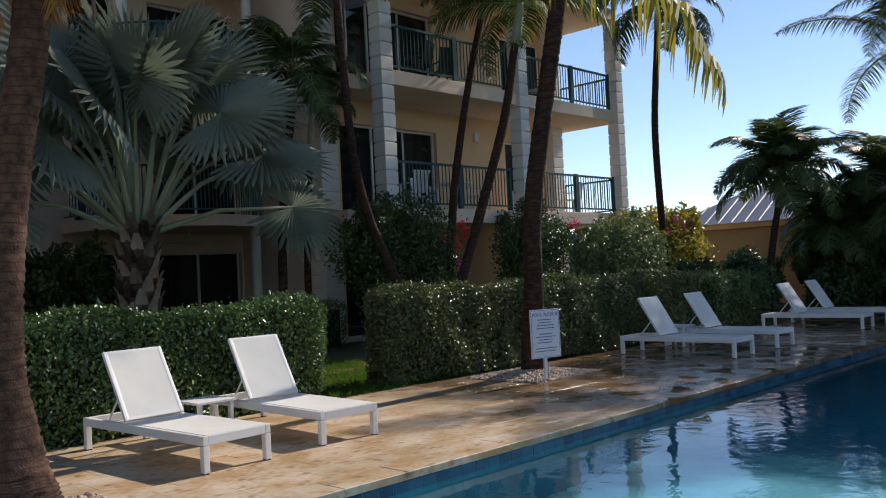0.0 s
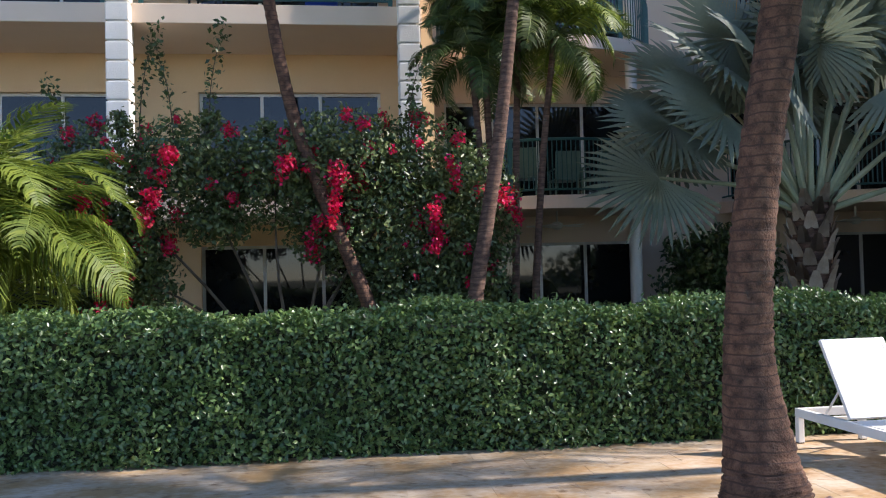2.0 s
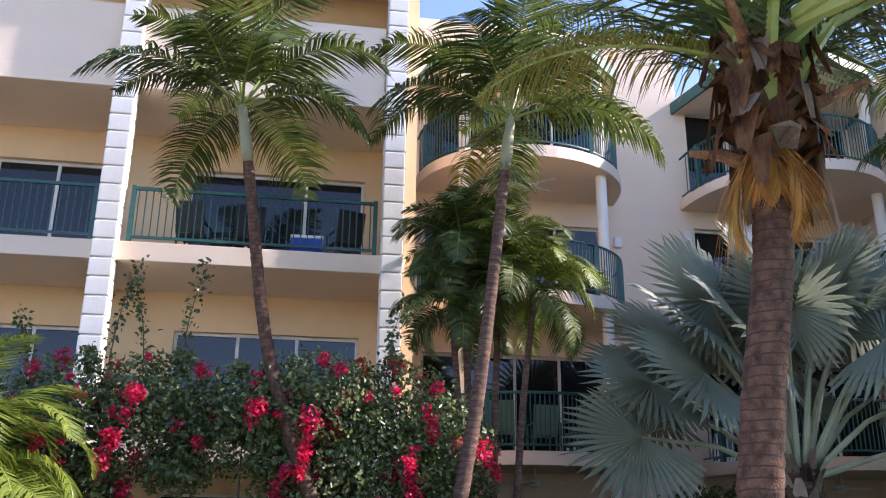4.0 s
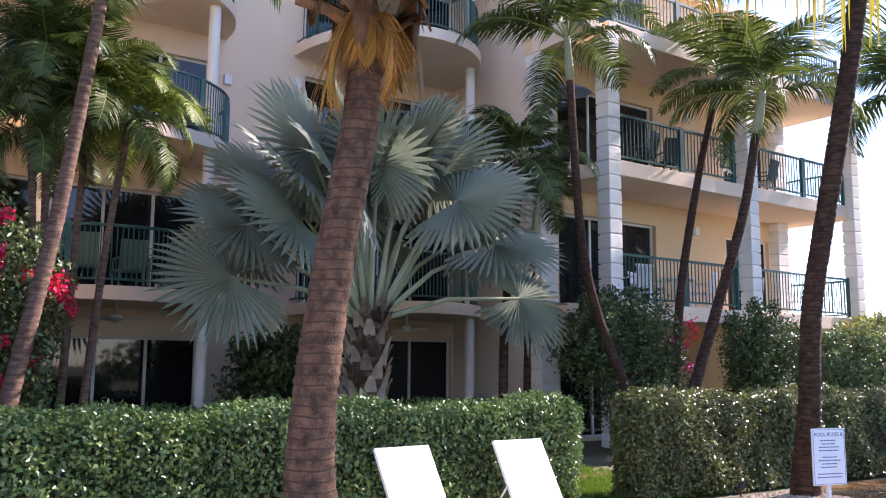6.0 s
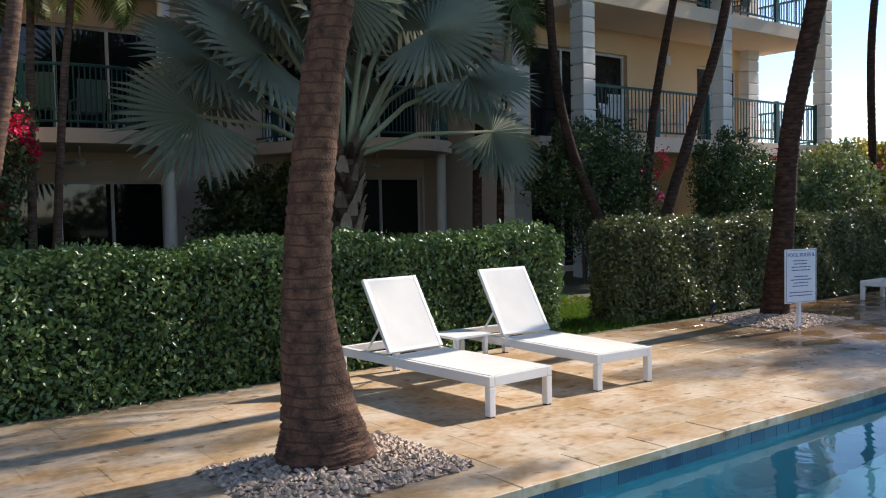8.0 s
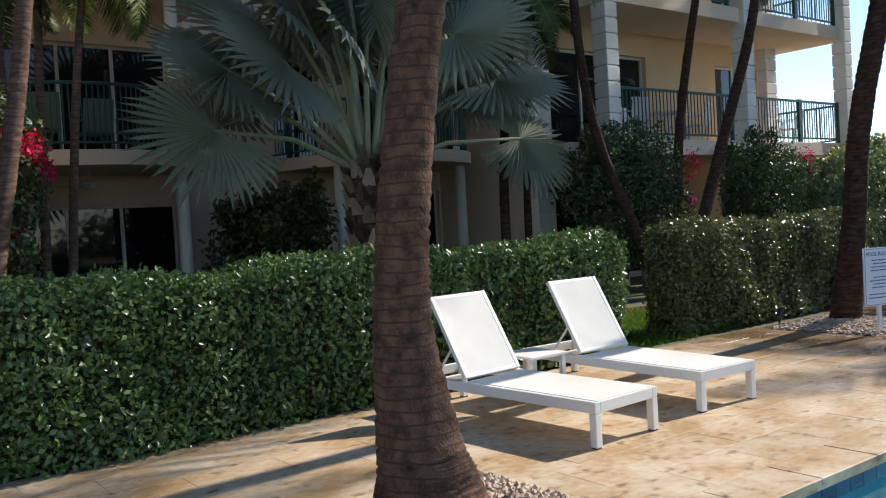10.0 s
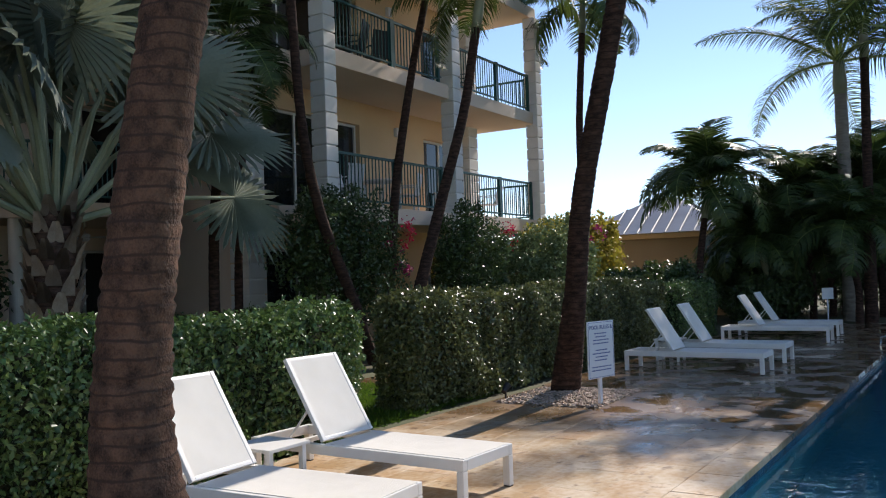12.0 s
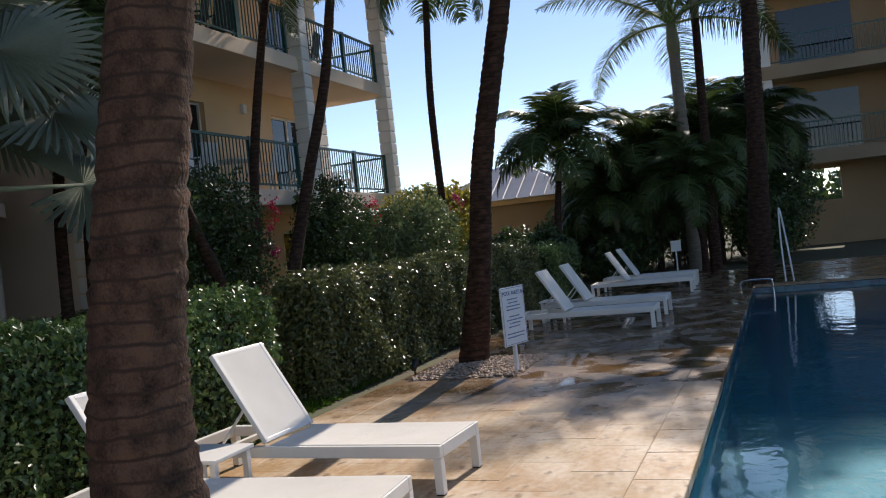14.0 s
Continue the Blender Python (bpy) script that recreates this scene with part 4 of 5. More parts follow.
feather_palm("coconut_palm", [(21.0, -0.1, -0.05), (20.9, -0.1, 3.0), (20.9, -0.08, 5.9)], [0.21, 0.17, 0.15], COCO, 14, 31, "pale royal palm beyond the pool", PALE_BARK, shaft=True, tilt=(40, -45))
feather_palm("coconut_palm", [(20.0, -0.65, -0.05), (20.0, -0.7, 3.0), (20.1, -0.75, 6.6)], [0.16, 0.12, 0.1], COCO, 11, 32, "slim palm beyond the pool", TRUNK_DARK, shaft=True, tilt=(40, -45), scale=0.8)


# ---- silver fan palm ----
def fan_mesh(radius, segs, seed):
    """A pleated fan leaf facing +z, its stalk joining at the origin; the outer third is split into stiff tips."""
    rng = np.random.default_rng(seed)
    bm = bmesh.new()
    c = bm.verts.new((0, 0, 0.0))
    span = radians(310)
    ring = []
    def place(a, r, lift):
        bend = -0.30 * (r / radius) ** 2 * radius * (0.35 + 0.65 * abs(math.sin(a)))
        fold = 0.18 * abs(math.sin(a)) * r
        return (r * math.cos(a), r * math.sin(a), bend + fold + lift)
    for i in range(2 * segs + 1):
        a = -span / 2 + span * i / (2 * segs)
        ring.append(bm.verts.new(place(a, radius * 0.52, 0.018 if i % 2 else -0.018)))
    for i in range(2 * segs):
        bm.faces.new((c, ring[i], ring[i + 1]))
    for i in range(segs):
        a = -span / 2 + span * (2 * i + 1) / (2 * segs)
        tip_r = radius * rng.uniform(0.9, 1.05) * (0.82 + 0.18 * math.cos(a * 0.55))
        j = rng.normal(0, 0.02)
        da = span / (2 * segs) * 0.5
        m = [bm.verts.new(place(a + j * 0.5 + s * da, radius * 0.78, z)) for s, z in ((-1, -0.015), (0, 0.012), (1, -0.015))]
        tip = bm.verts.new(Vector(place(a + j, tip_r, rng.normal(-0.02, 0.03))))
        l, k, r = ring[2 * i], ring[2 * i + 1], ring[2 * i + 2]
        bm.faces.new((l, m[0], m[1], k))
        bm.faces.new((k, m[1], m[2], r))
        bm.faces.new((m[0], tip, m[1]))
        bm.faces.new((m[1], tip, m[2]))
    me = bpy.data.meshes.new("fan_blade")
    bm.to_mesh(me)
    bm.free()
    me.materials.append(SILVER)
    return me


FANS = [fan_mesh(1.0, 40, 60 + i) for i in range(3)]
fan_palm = thing("silver_fan_palm", (3.36, 7.5, 0), "broad silver-blue fan palm with a stout trunk behind the hedge", "palm tree", "palms")
part("trunk", trunk_mesh([(0, 0, -0.05), (0.02, 0, 1.0), (0, 0, 2.5)], [0.30, 0.25, 0.29], 0.11), TRUNK_GREY, fan_palm)
rng = random.Random(9)
boot = bmesh.new()
vsb = [[boot.verts.new((s * w, 0.03 * abs(s) + y, z)) for s in (-1, 0, 1)] for z, w, y in ((0, 0.11, 0), (0.15, 0.085, 0.025), (0.28, 0.04, 0.075))]
for i in range(2):
    for j in range(2):
        boot.faces.new((vsb[i][j], vsb[i][j + 1], vsb[i + 1][j + 1], vsb[i + 1][j]))
bmesh.ops.solidify(boot, geom=boot.faces[:], thickness=0.03)
boot_me = bpy.data.meshes.new("leaf_boot")
boot.to_mesh(boot_me)
boot.free()
boot_me.materials.append(BOOT)
for k in range(60):
    a = k * 2.399
    z = 0.95 + 1.6 * k / 60
    f = mesh_part("leaf_boot", boot_me, fan_palm)
    f.matrix_basis = Matrix.Rotation(a, 4, "Z") @ Matrix.Translation((0, 0.27, z)) @ Matrix.Rotation(radians(-8), 4, "X")
FAN_LEAVES = (
    (205, 36, 2.2, 1.32), (178, 12, 2.3, 1.3), (222, 56, 2.3, 1.35), (165, 52, 2.5, 1.35), (245, 70, 2.5, 1.3), (285, 74, 2.6, 1.3), (310, 54, 2.3, 1.35), (330, 32, 2.3, 1.3),
    (352, 8, 2.8, 1.3), (8, 38, 2.5, 1.3), (20, 60, 2.6, 1.35), (90, 72, 2.3, 1.3), (150, 30, 2.2, 1.25), (120, 55, 2.2, 1.25), (60, 50, 2.2, 1.25), (190, 66, 2.8, 1.4),
    (345, 70, 2.8, 1.4), (215, 78, 2.7, 1.35), (320, 80, 2.8, 1.35), (200, 52, 2.6, 1.3), (338, 52, 2.6, 1.3), (186, 30, 2.5, 1.25), (80, 84, 2.6, 1.3))
for k, (az, el, ln, sz) in enumerate(FAN_LEAVES):
    e = radians(el)
    m = Matrix.Translation((0, 0, 2.45)) @ Matrix.Rotation(radians(az), 4, "Z")
    tip = Vector((math.cos(e) * ln + 0.15, 0, math.sin(e) * ln))
    bm = bmesh.new()
    tube(bm, [(0.12, 0, -0.1), tip * 0.5 + Vector((0.0, 0, 0.12)), tip], [0.06, 0.04, 0.026], 7)
    st = part("petiole", bm, SILVER_STEM, fan_palm)
    st.matrix_basis = m
    bl = mesh_part("fan_blade", FANS[k % 3], st)
    bl.matrix_basis = Matrix.Translation(tip) @ Matrix.Rotation(radians(-(el - 12 - 38 * max(0.0, -math.sin(radians(az))) * (1 if el < 60 else 0.2))), 4, "Y") @ Matrix.Rotation(radians(55 * math.cos(radians(az)) + rng.uniform(-18, 18)), 4, "X") @ Matrix.Scale(sz, 4)

# ---- shrubs ----
def shrub(name, at, blob_list, count, leaf, width, mat, seed, label, category="shrub", stems=5, flowers=None, core=None):
    """A shrub of branching stems and many leaves in uneven masses; flowers: (mesh material, clusters, count)."""
    rng = np.random.default_rng(seed)
    t = thing(name, at, label, category, "shrubs")
    for i in range(stems):
        b = blob_list[i % len(blob_list)]
        bm = bmesh.new()
        tube(bm, curve_points([(rng.normal(0, 0.15), rng.normal(0, 0.15), -0.05), (b[0] * 0.4 + rng.normal(0, 0.1), b[1] * 0.4, b[2] * 0.5), (b[0], b[1], b[2])], 6), [0.032 - 0.004 * k for k in range(7)], 6)
        part("stem", bm, BRANCH, t)
    sprays = []
    for i in range(16):
        b = blob_list[i % len(blob_list)]
        a, e = rng.uniform(0, math.tau), rng.uniform(0.0, 1.3)
        r = rng.uniform(0.10, 0.24)
        sprays.append((b[0] + 1.05 * b[3] * math.cos(a) * math.cos(e), b[1] + b[4] * math.sin(a) * math.cos(e), b[2] + 1.05 * b[5] * math.sin(e), r, r, r * rng.uniform(1.0, 2.0)))
    P, N = blobs(rng, list(blob_list) + sprays, count, 0.75)
    keep = P[:, 2] > 0.05
    keep &= np.sin(P[:, 0] * 7 + seed) * np.sin(P[:, 1] * 6) * np.sin(P[:, 2] * 6.5 + 1) > -0.55
    mesh_part("foliage", leaf_mesh("foliage", P[keep], N[keep], leaf, width, mat, rng, spread=1.0), t)["kind"] = "stuff"
    for fm, clusters, k, fl in flowers or ():
        P, N = blobs(rng, clusters, k, 0.9)
        mesh_part("blossom", leaf_mesh("blossom", P, N, fl, fl * 0.42, fm, rng, spread=1.2), t)["kind"] = "stuff"
    return t


def clusters(rng, blob_list, n, r0, r1, tall=1.0, front=True):
    out = []
    P, N = blobs(rng, blob_list, n * 3, 0.05)
    for p, q in zip(P, N):
        if (q[1] < 0.2 or not front) and q[2] > -0.5 and len(out) < n:
            r = rng.uniform(r0, r1)
            out.append((p[0], p[1], p[2], r, r, r * rng.uniform(1, tall)))
    return out


rg = np.random.default_rng(77)
B1 = [(-2.4, 0, 2.9, 0.8, 0.6, 0.75), (-1.2, 0.1, 3.05, 0.85, 0.6, 0.7), (-0.1, 0, 2.9, 0.7, 0.6, 0.7), (0.8, 0, 3.1, 0.9, 0.65, 0.75), (1.8, 0.1, 2.9, 0.95, 0.6, 0.85),
      (2.6, 0.1, 2.4, 0.7, 0.6, 0.9), (1.2, 0, 2.1, 0.85, 0.55, 0.8), (2.1, 0, 1.5, 0.75, 0.55, 0.8), (-2.5, 0, 1.9, 0.5, 0.5, 0.7), (-2.2, 0.1, 1.2, 0.45, 0.4, 0.7), (0.5, 0, 2.3, 0.5, 0.5, 0.6), (-0.9, 0, 2.3, 0.5, 0.4, 0.35), (-1.9, 0, 2.1, 0.5, 0.45, 0.6), (-2.75, 0, 2.5, 0.4, 0.45, 0.7), (-1.75, 0, 1.5, 0.4, 0.4, 0.6), (-2.4, 0, 0.8, 0.6, 0.4, 0.6), (2.5, 0, 1.6, 0.6, 0.5, 0.8), (1.5, 0, 1.1, 0.8, 0.5, 0.7), (2.6, 0, 0.9, 0.6, 0.5, 0.7)]
hang = [(0.75, -0.55, 2.85, 0.14, 0.14, 0.22), (0.7, -0.55, 2.5, 0.10, 0.1, 0.16), (0.65, -0.5, 2.25, 0.08, 0.08, 0.12), (0.1, -0.55, 3.0, 0.12, 0.12, 0.15), (-1.6, -0.55, 2.6, 0.12, 0.12, 0.14), (2.0, -0.55, 2.35, 0.1, 0.1, 0.12),
        (2.0, -0.5, 1.9, 0.1, 0.1, 0.12), (-1.4, -0.5, 3.15, 0.13, 0.13, 0.13), (-1.7, -0.5, 2.35, 0.1, 0.1, 0.16)]
shrub("bougainvillea", (-4.7, 6.7, 0), B1, 56000, 0.085, 0.026, BRIGHT_LEAF, 81, "large bougainvillea covered with crimson flowers behind the hedge", "bougainvillea", 9,
      [(PETAL, clusters(rg, B1, 120, 0.04, 0.13, 1.6) + hang * 2, 7000, 0.055)])
# long shoots climbing above the flowering mass
for x, z, s in ((-6.6, 4.9, 1), (-6.1, 4.7, -1), (-5.7, 5.0, 1), (-3.0, 4.6, 1), (-7.5, 4.2, -1)):
    t = thing("climbing_shoot", (x, 6.75, 3.0), "thin leafy shoot rising above the bougainvillea", "shoot", "climbing shoots")
    line = curve_points([(0, 0, 0), (0.08 * s, 0, (z - 3) * 0.6), (0.25 * s, 0, z - 3)], 10)
    bm = bmesh.new()
    tube(bm, line, [0.012 - 0.001 * i for i in range(11)], 4)
    part("stem", bm, BRANCH, t)
    P = np.repeat(np.array([tuple(p) for p in line]), 14, 0) + rg.normal(0, 0.05, (154, 3))
    mesh_part("foliage", leaf_mesh("foliage", P, np.tile((0, -0.4, 0.8), (154, 1)), 0.085, 0.028, SHRUB_LEAF, rg, spread=1.0), t)["kind"] = "stuff"
B2 = [(0, 0, 2.2, 1.1, 0.7, 0.85), (0.9, 0, 2.3, 0.8, 0.6, 0.7), (-0.9, 0, 2.0, 0.8, 0.6, 0.7), (0.2, 0, 1.3, 1.2, 0.7, 0.9), (1.2, 0, 1.5, 0.7, 0.6, 0.8), (-0.2, 0, 2.8, 0.6, 0.5, 0.4)]
shrub("bougainvillea", (8.7, 7.0, 0), B2, 15000, 0.085, 0.026, SHRUB_LEAF, 82, "dark green bougainvillea with a few pink flowers against the building", "bougainvillea", 6,
      [(PETAL, [(1.75, -0.4, 2.5, 0.16, 0.16, 0.22), (1.55, -0.45, 2.1, 0.14, 0.1, 0.2), (1.85, -0.4, 2.25, 0.1, 0.1, 0.16)], 120, 0.05), (PETAL_PINK, clusters(rg, B2[4:5], 10, 0.05, 0.1), 500, 0.05)])
B3 = [(0, 0, 2.1, 0.95, 0.7, 0.85), (0.6, 0, 2.0, 0.75, 0.6, 0.8), (-0.5, 0, 1.9, 0.75, 0.6, 0.8), (0, 0, 1.2, 1.1, 0.7, 0.8)]
shrub("bougainvillea", (13.0, 6.7, 0), B3, 13000, 0.085, 0.026, SHRUB_LEAF, 83, "rounded dark bougainvillea with red flowers in front of the balconies", "bougainvillea", 6,
      [(PETAL, [(1.3, -0.35, 2.5, 0.24, 0.2, 0.22), (1.55, -0.3, 2.15, 0.14, 0.12, 0.16)], 130, 0.05)])
B4 = [(0, 0, 1.9, 1.0, 0.8, 0.9), (0.9, 0, 1.7, 0.8, 0.7, 0.8), (-0.7, 0, 1.5, 0.7, 0.7, 0.7), (0.3, 0, 1.0, 1.0, 0.8, 0.6)]
shrub("flowering_shrub", (15.6, 5.8, 0), B4, 12000, 0.10, 0.028, PALE_LEAF, 84, "pale green shrub near the building's corner", "shrub", 6)
B5 = [(0, 0, 1.9, 1.2, 0.9, 0.8), (1.3, 0.2, 1.5, 0.9, 0.8, 0.8), (0.3, 0, 2.5, 0.7, 0.6, 0.5), (-1.2, 0.4, 2.3, 0.8, 0.7, 0.7)]
shrub("croton_shrub", (19.0, 6.3, 0), B5, 9000, 0.14, 0.04, YELLOW_LEAF, 85, "yellow and red leaved shrub beside the tall slim palm", "shrub", 6, [(PETAL_PINK, [(-0.7, -0.6, 2.6, 0.16, 0.12, 0.12), (-0.3, -0.6, 2.45, 0.12, 0.1, 0.1), (-0.95, -0.5, 2.3, 0.1, 0.1, 0.1)], 110, 0.07)])
for k, (x, y, z, s) in enumerate(((20.3, 4.6, 0.8, 1.1), (17.0, 4.6, 0.7, 0.9), (16.4, 2.8, 0.7, 0.8), (22.5, 3.0, 0.8, 1.0), (19.3, 2.0, 0.5, 0.7), (22.3, -2.0, 0.9, 1.0), (20.8, 1.5, 0.8, 0.9), (26, -1, 2.0, 1.6), (24.0, 0.4, 1.7, 1.4), (25.5, 2.2, 1.7, 1.5), (24.5, -2.4, 1.8, 1.3), (21.6, 2.6, 1.3, 1.2), (27.0, 0.6, 2.2, 1.7), (27.2, -2.6, 1.9, 1.5))):
    shrub("garden_shrub", (x, y, 0), [(0, 0, z, s, s * 0.8, z), (s * 0.6, 0.2, z * 0.7, s * 0.7, s * 0.7, z * 0.7)], 6500, 0.12, 0.038, SHRUB_LEAF, 90 + k, "low dark green garden shrub beyond the terrace")
for k, (x, y) in enumerate(((3.0, 9.6), (2.6, 10.4), (3.4, 10.8))):
    shrub("garden_shrub", (x, y, 0), [(0, 0, 1.0, 0.7, 0.5, 0.9), (0.4, 0, 1.5, 0.6, 0.5, 0.6)], 4000, 0.12, 0.035, SHRUB_LEAF, 110 + k, "dark shrub in the recess between the balconies")

# far woods behind everything, which close the garden
rng2 = np.random.default_rng(6)
far = []
for k in range(60):
    a = radians(rng2.uniform(-14, 60)) if k < 30 else radians(rng2.uniform(-180, 180))
    d = rng2.uniform(60, 75)
    far.append((d * math.cos(a), d * math.sin(a), 1.2, rng2.uniform(4, 7), rng2.uniform(4, 7), rng2.uniform(2.0, 4.2)))
P, N = blobs(rng2, far, 26000, 0.6)
P[:, 2] = np.maximum(P[:, 2], 0)
tagged(mesh_part("far_trees", leaf_mesh("far_trees", P, N, 0.9, 0.3, SHRUB_LEAF, rng2)), "distant belt of green trees", "trees", kind="stuff")


# ---- loungers ----
def sling_sheet(x0, x1, y0, y1, z, sag, n):
    """A taut sheet of cloth, 6 mm thick, sagging a little between its rails."""
    bm = bmesh.new()
    layers = []
    for lift in (0.0, -0.006):
        layers.append([[bm.verts.new((x0 + (x1 - x0) * i / 6, y0 + (y1 - y0) * j / n, z + lift - sag * math.sin(math.pi * i / 6) * min(1.0, 2.5 * min(j, n - j) / n))) for i in range(7)] for j in range(n + 1)])
    up, lo = layers
    for j in range(n):
        for i in range(6):
            bm.faces.new((up[j][i], up[j][i + 1], up[j + 1][i + 1], up[j + 1][i]))
            bm.faces.new((lo[j][i], lo[j + 1][i], lo[j + 1][i + 1], lo[j][i + 1]))
        bm.faces.new((up[j][0], up[j + 1][0], lo[j + 1][0], lo[j][0]))
        bm.faces.new((up[j][6], lo[j][6], lo[j + 1][6], up[j + 1][6]))
    for i in range(6):
        bm.faces.new((up[0][i], lo[0][i], lo[0][i + 1], up[0][i + 1]))
        bm.faces.new((up[n][i], up[n][i + 1], lo[n][i + 1], lo[n][i]))
    return bm


def lounger(at, label, rz=0.0):
    """A white aluminium sun lounger, its foot at the origin, its head towards +y, back raised."""
    t = thing("sun_lounger", at, label, "sun lounger", "sun loungers", rz=rz)
    W, L, h = 0.645, 1.98, 0.30
    for s in (0, 1):
        x = 0.0 if s == 0 else W - 0.05
        part("side_rail", boxes((x, x + 0.05, 0, L, h - 0.075, h), bevel=0.006), LOUNGE_FRAME, t)
    for y in (0.0, L - 0.045):
        part("end_rail", boxes((0.052, W - 0.052, y + (0.002 if y else 0.0), y + 0.045, h - 0.075, h - 0.001), bevel=0.005), LOUNGE_FRAME, t)
    part("cross_rail", boxes((0.052, W - 0.052, 0.70, 0.74, h - 0.07, h - 0.035), bevel=0.004), LOUNGE_FRAME, t)
    part("cross_rail", boxes((0.052, W - 0.052, 1.65, 1.69, h - 0.07, h - 0.035), bevel=0.004), LOUNGE_FRAME, t)
    for x in (0.0, W - 0.055):
        for y in (0.0, L - 0.055):
            lg = part("leg", boxes((x, x + 0.055, y, y + 0.055, 0.008, h - 0.077), bevel=0.006), LOUNGE_FRAME, t)
            part("foot_cap", boxes((x + 0.004, x + 0.051, y + 0.004, y + 0.051, 0, 0.008)), BLACK, lg)
    n = 10
    bm = sling_sheet(0.035, W - 0.035, 0.012, 1.23, h + 0.004, 0.012, n)
    part("seat_sling", bm, SLING, t, "taut white mesh seat")
    m = Matrix.Translation((0, 1.265, h + 0.012)) @ Matrix.Rotation(radians(58), 4, "X")
    BL = 0.70
    b = part("backrest", boxes((0.035, 0.07, 0, BL, -0.015, 0.02), (W - 0.07, W - 0.035, 0, BL, -0.015, 0.02), (0.071, W - 0.071, BL - 0.03, BL, -0.013, 0.018), (0.071, W - 0.071, 0, 0.03, -0.013, 0.018), bevel=0.005), LOUNGE_FRAME, t)
    b.matrix_basis = m
    bm = sling_sheet(0.060, W - 0.060, 0.022, BL - 0.022, 0.017, 0.006, n)
    part("back_sling", bm, SLING, b, "taut white mesh back")
    for x in (0.09, W - 0.09):
        bm = bmesh.new()
        tube(bm, [(x, 1.265 + 0.30 * math.cos(radians(58)) + 0.01, h + 0.30 * math.sin(radians(58)) - 0.01), (x, 1.69, h - 0.05)], 0.010, 6)
        part("support_strut", bm, LOUNGE_FRAME, t)
    return t


first = lounger((-0.02, -0.03, 0), "white mesh sun lounger with raised back beside the first palm", 2.0)
second = lounger((1.2, 0.05, 0), "white mesh sun lounger with raised back beside a small table", -3.0)
for x, y, turn, w in ((8.6, -0.36, -1, "white mesh sun lounger on wet paving beyond the sign"), (10.1, -0.38, -1, "white mesh sun lounger on wet paving in a pair"), (13.8, -0.5, 0, "white mesh sun lounger at the far terrace end"), (15.35, -0.48, 0, "white mesh sun lounger at the far terrace end")):
    copy_thing(second, pose(x, y, 0, 0, 0, turn))["label"] = w


def side_table(at, label):
    t = thing("side_table", at, label, "side table", "side tables")
    part("tabletop", boxes((-0.21, 0.21, -0.21, 0.21, 0.335, 0.36), bevel=0.005), LOUNGE_FRAME, t)
    for x in (-0.19, 0.15):
        for y in (-0.19, 0.15):
            part("leg", boxes((x, x + 0.04, y, y + 0.04, 0, 0.333), bevel=0.004), LOUNGE_FRAME, t)
    return t


table = side_table((0.93, 1.5, 0), "small square white side table between loungers")
copy_thing(table, pose(10.2, 1.4, 0))


# ---- sign ----
sign = thing("pool_rules_sign", (5.46, 0.74, 0), "white notice board with blue lettering on a short post", "sign", rz=-16.0)
part("board", boxes((-0.235, 0.235, -0.008, 0.008, 0.31, 0.94), bevel=0.003), SIGN_WHITE, sign)
part("post", boxes((-0.02, 0.02, 0.010, 0.045, -0.04, 0.9)), SIGN_WHITE, sign)
part("border", boxes((-0.222, 0.222, -0.0105, -0.0085, 0.925, 0.929), (-0.222, 0.222, -0.0105, -0.0085, 0.321, 0.325), (-0.222, -0.218, -0.0105, -0.0085, 0.325, 0.925), (0.218, 0.222, -0.0105, -0.0085, 0.325, 0.925)), SIGN_BLUE, sign)
title = bpy.data.curves.new("sign_title", "FONT")
title.body, title.size, title.align_x, title.extrude = "POOL RULES &", 0.062, "CENTER", 0.001
title.materials.append(SIGN_BLUE)
ttl = new("sign_title", title)
ttl.parent = sign
ttl.matrix_basis = pose(0, -0.0105, 0.852, 90, 0, 0)
rng = random.Random(3)
for i in range(12):
    z = 0.80 - i * 0.037
    if i in (4, 9):
        continue
    w = rng.uniform(0.10, 0.18)
    x = -w
    spans = []
    while x < w - 0.02:
        e = min(w, x + rng.uniform(0.02, 0.055))
        spans.append((x, e, -0.0105, -0.0085, z, z + 0.011))
        x = e + 0.009
    part("text_line", boxes(*spans), SIGN_BLUE, sign)
small = thing("small_sign", (19.8, 0.3, 0), "small white notice on a thin post in the planting", "sign", rz=-60)
part("board", boxes((-0.14, 0.14, -0.01, 0.01, 0.58, 0.86)), SIGN_WHITE, small)
part("post", boxes((-0.015, 0.015, 0.012, 0.04, -0.04, 0.84)), SIGN_WHITE, small)
lamp = thing("garden_spotlight", (5.55, 2.0, 0), "small black garden spotlight at the gravel bed", "lamp")
bm = bmesh.new()
tube(bm, [(0, 0, -0.04), (0, 0, 0.1)], 0.012, 8)
part("spike", bm, BLACK, lamp)
bm = bmesh.new()
tube(bm, [(-0.05, 0, 0.09), (0.06, 0, 0.16)], [0.03, 0.045], 12)
part("lamp_head", bm, BLACK, lamp)


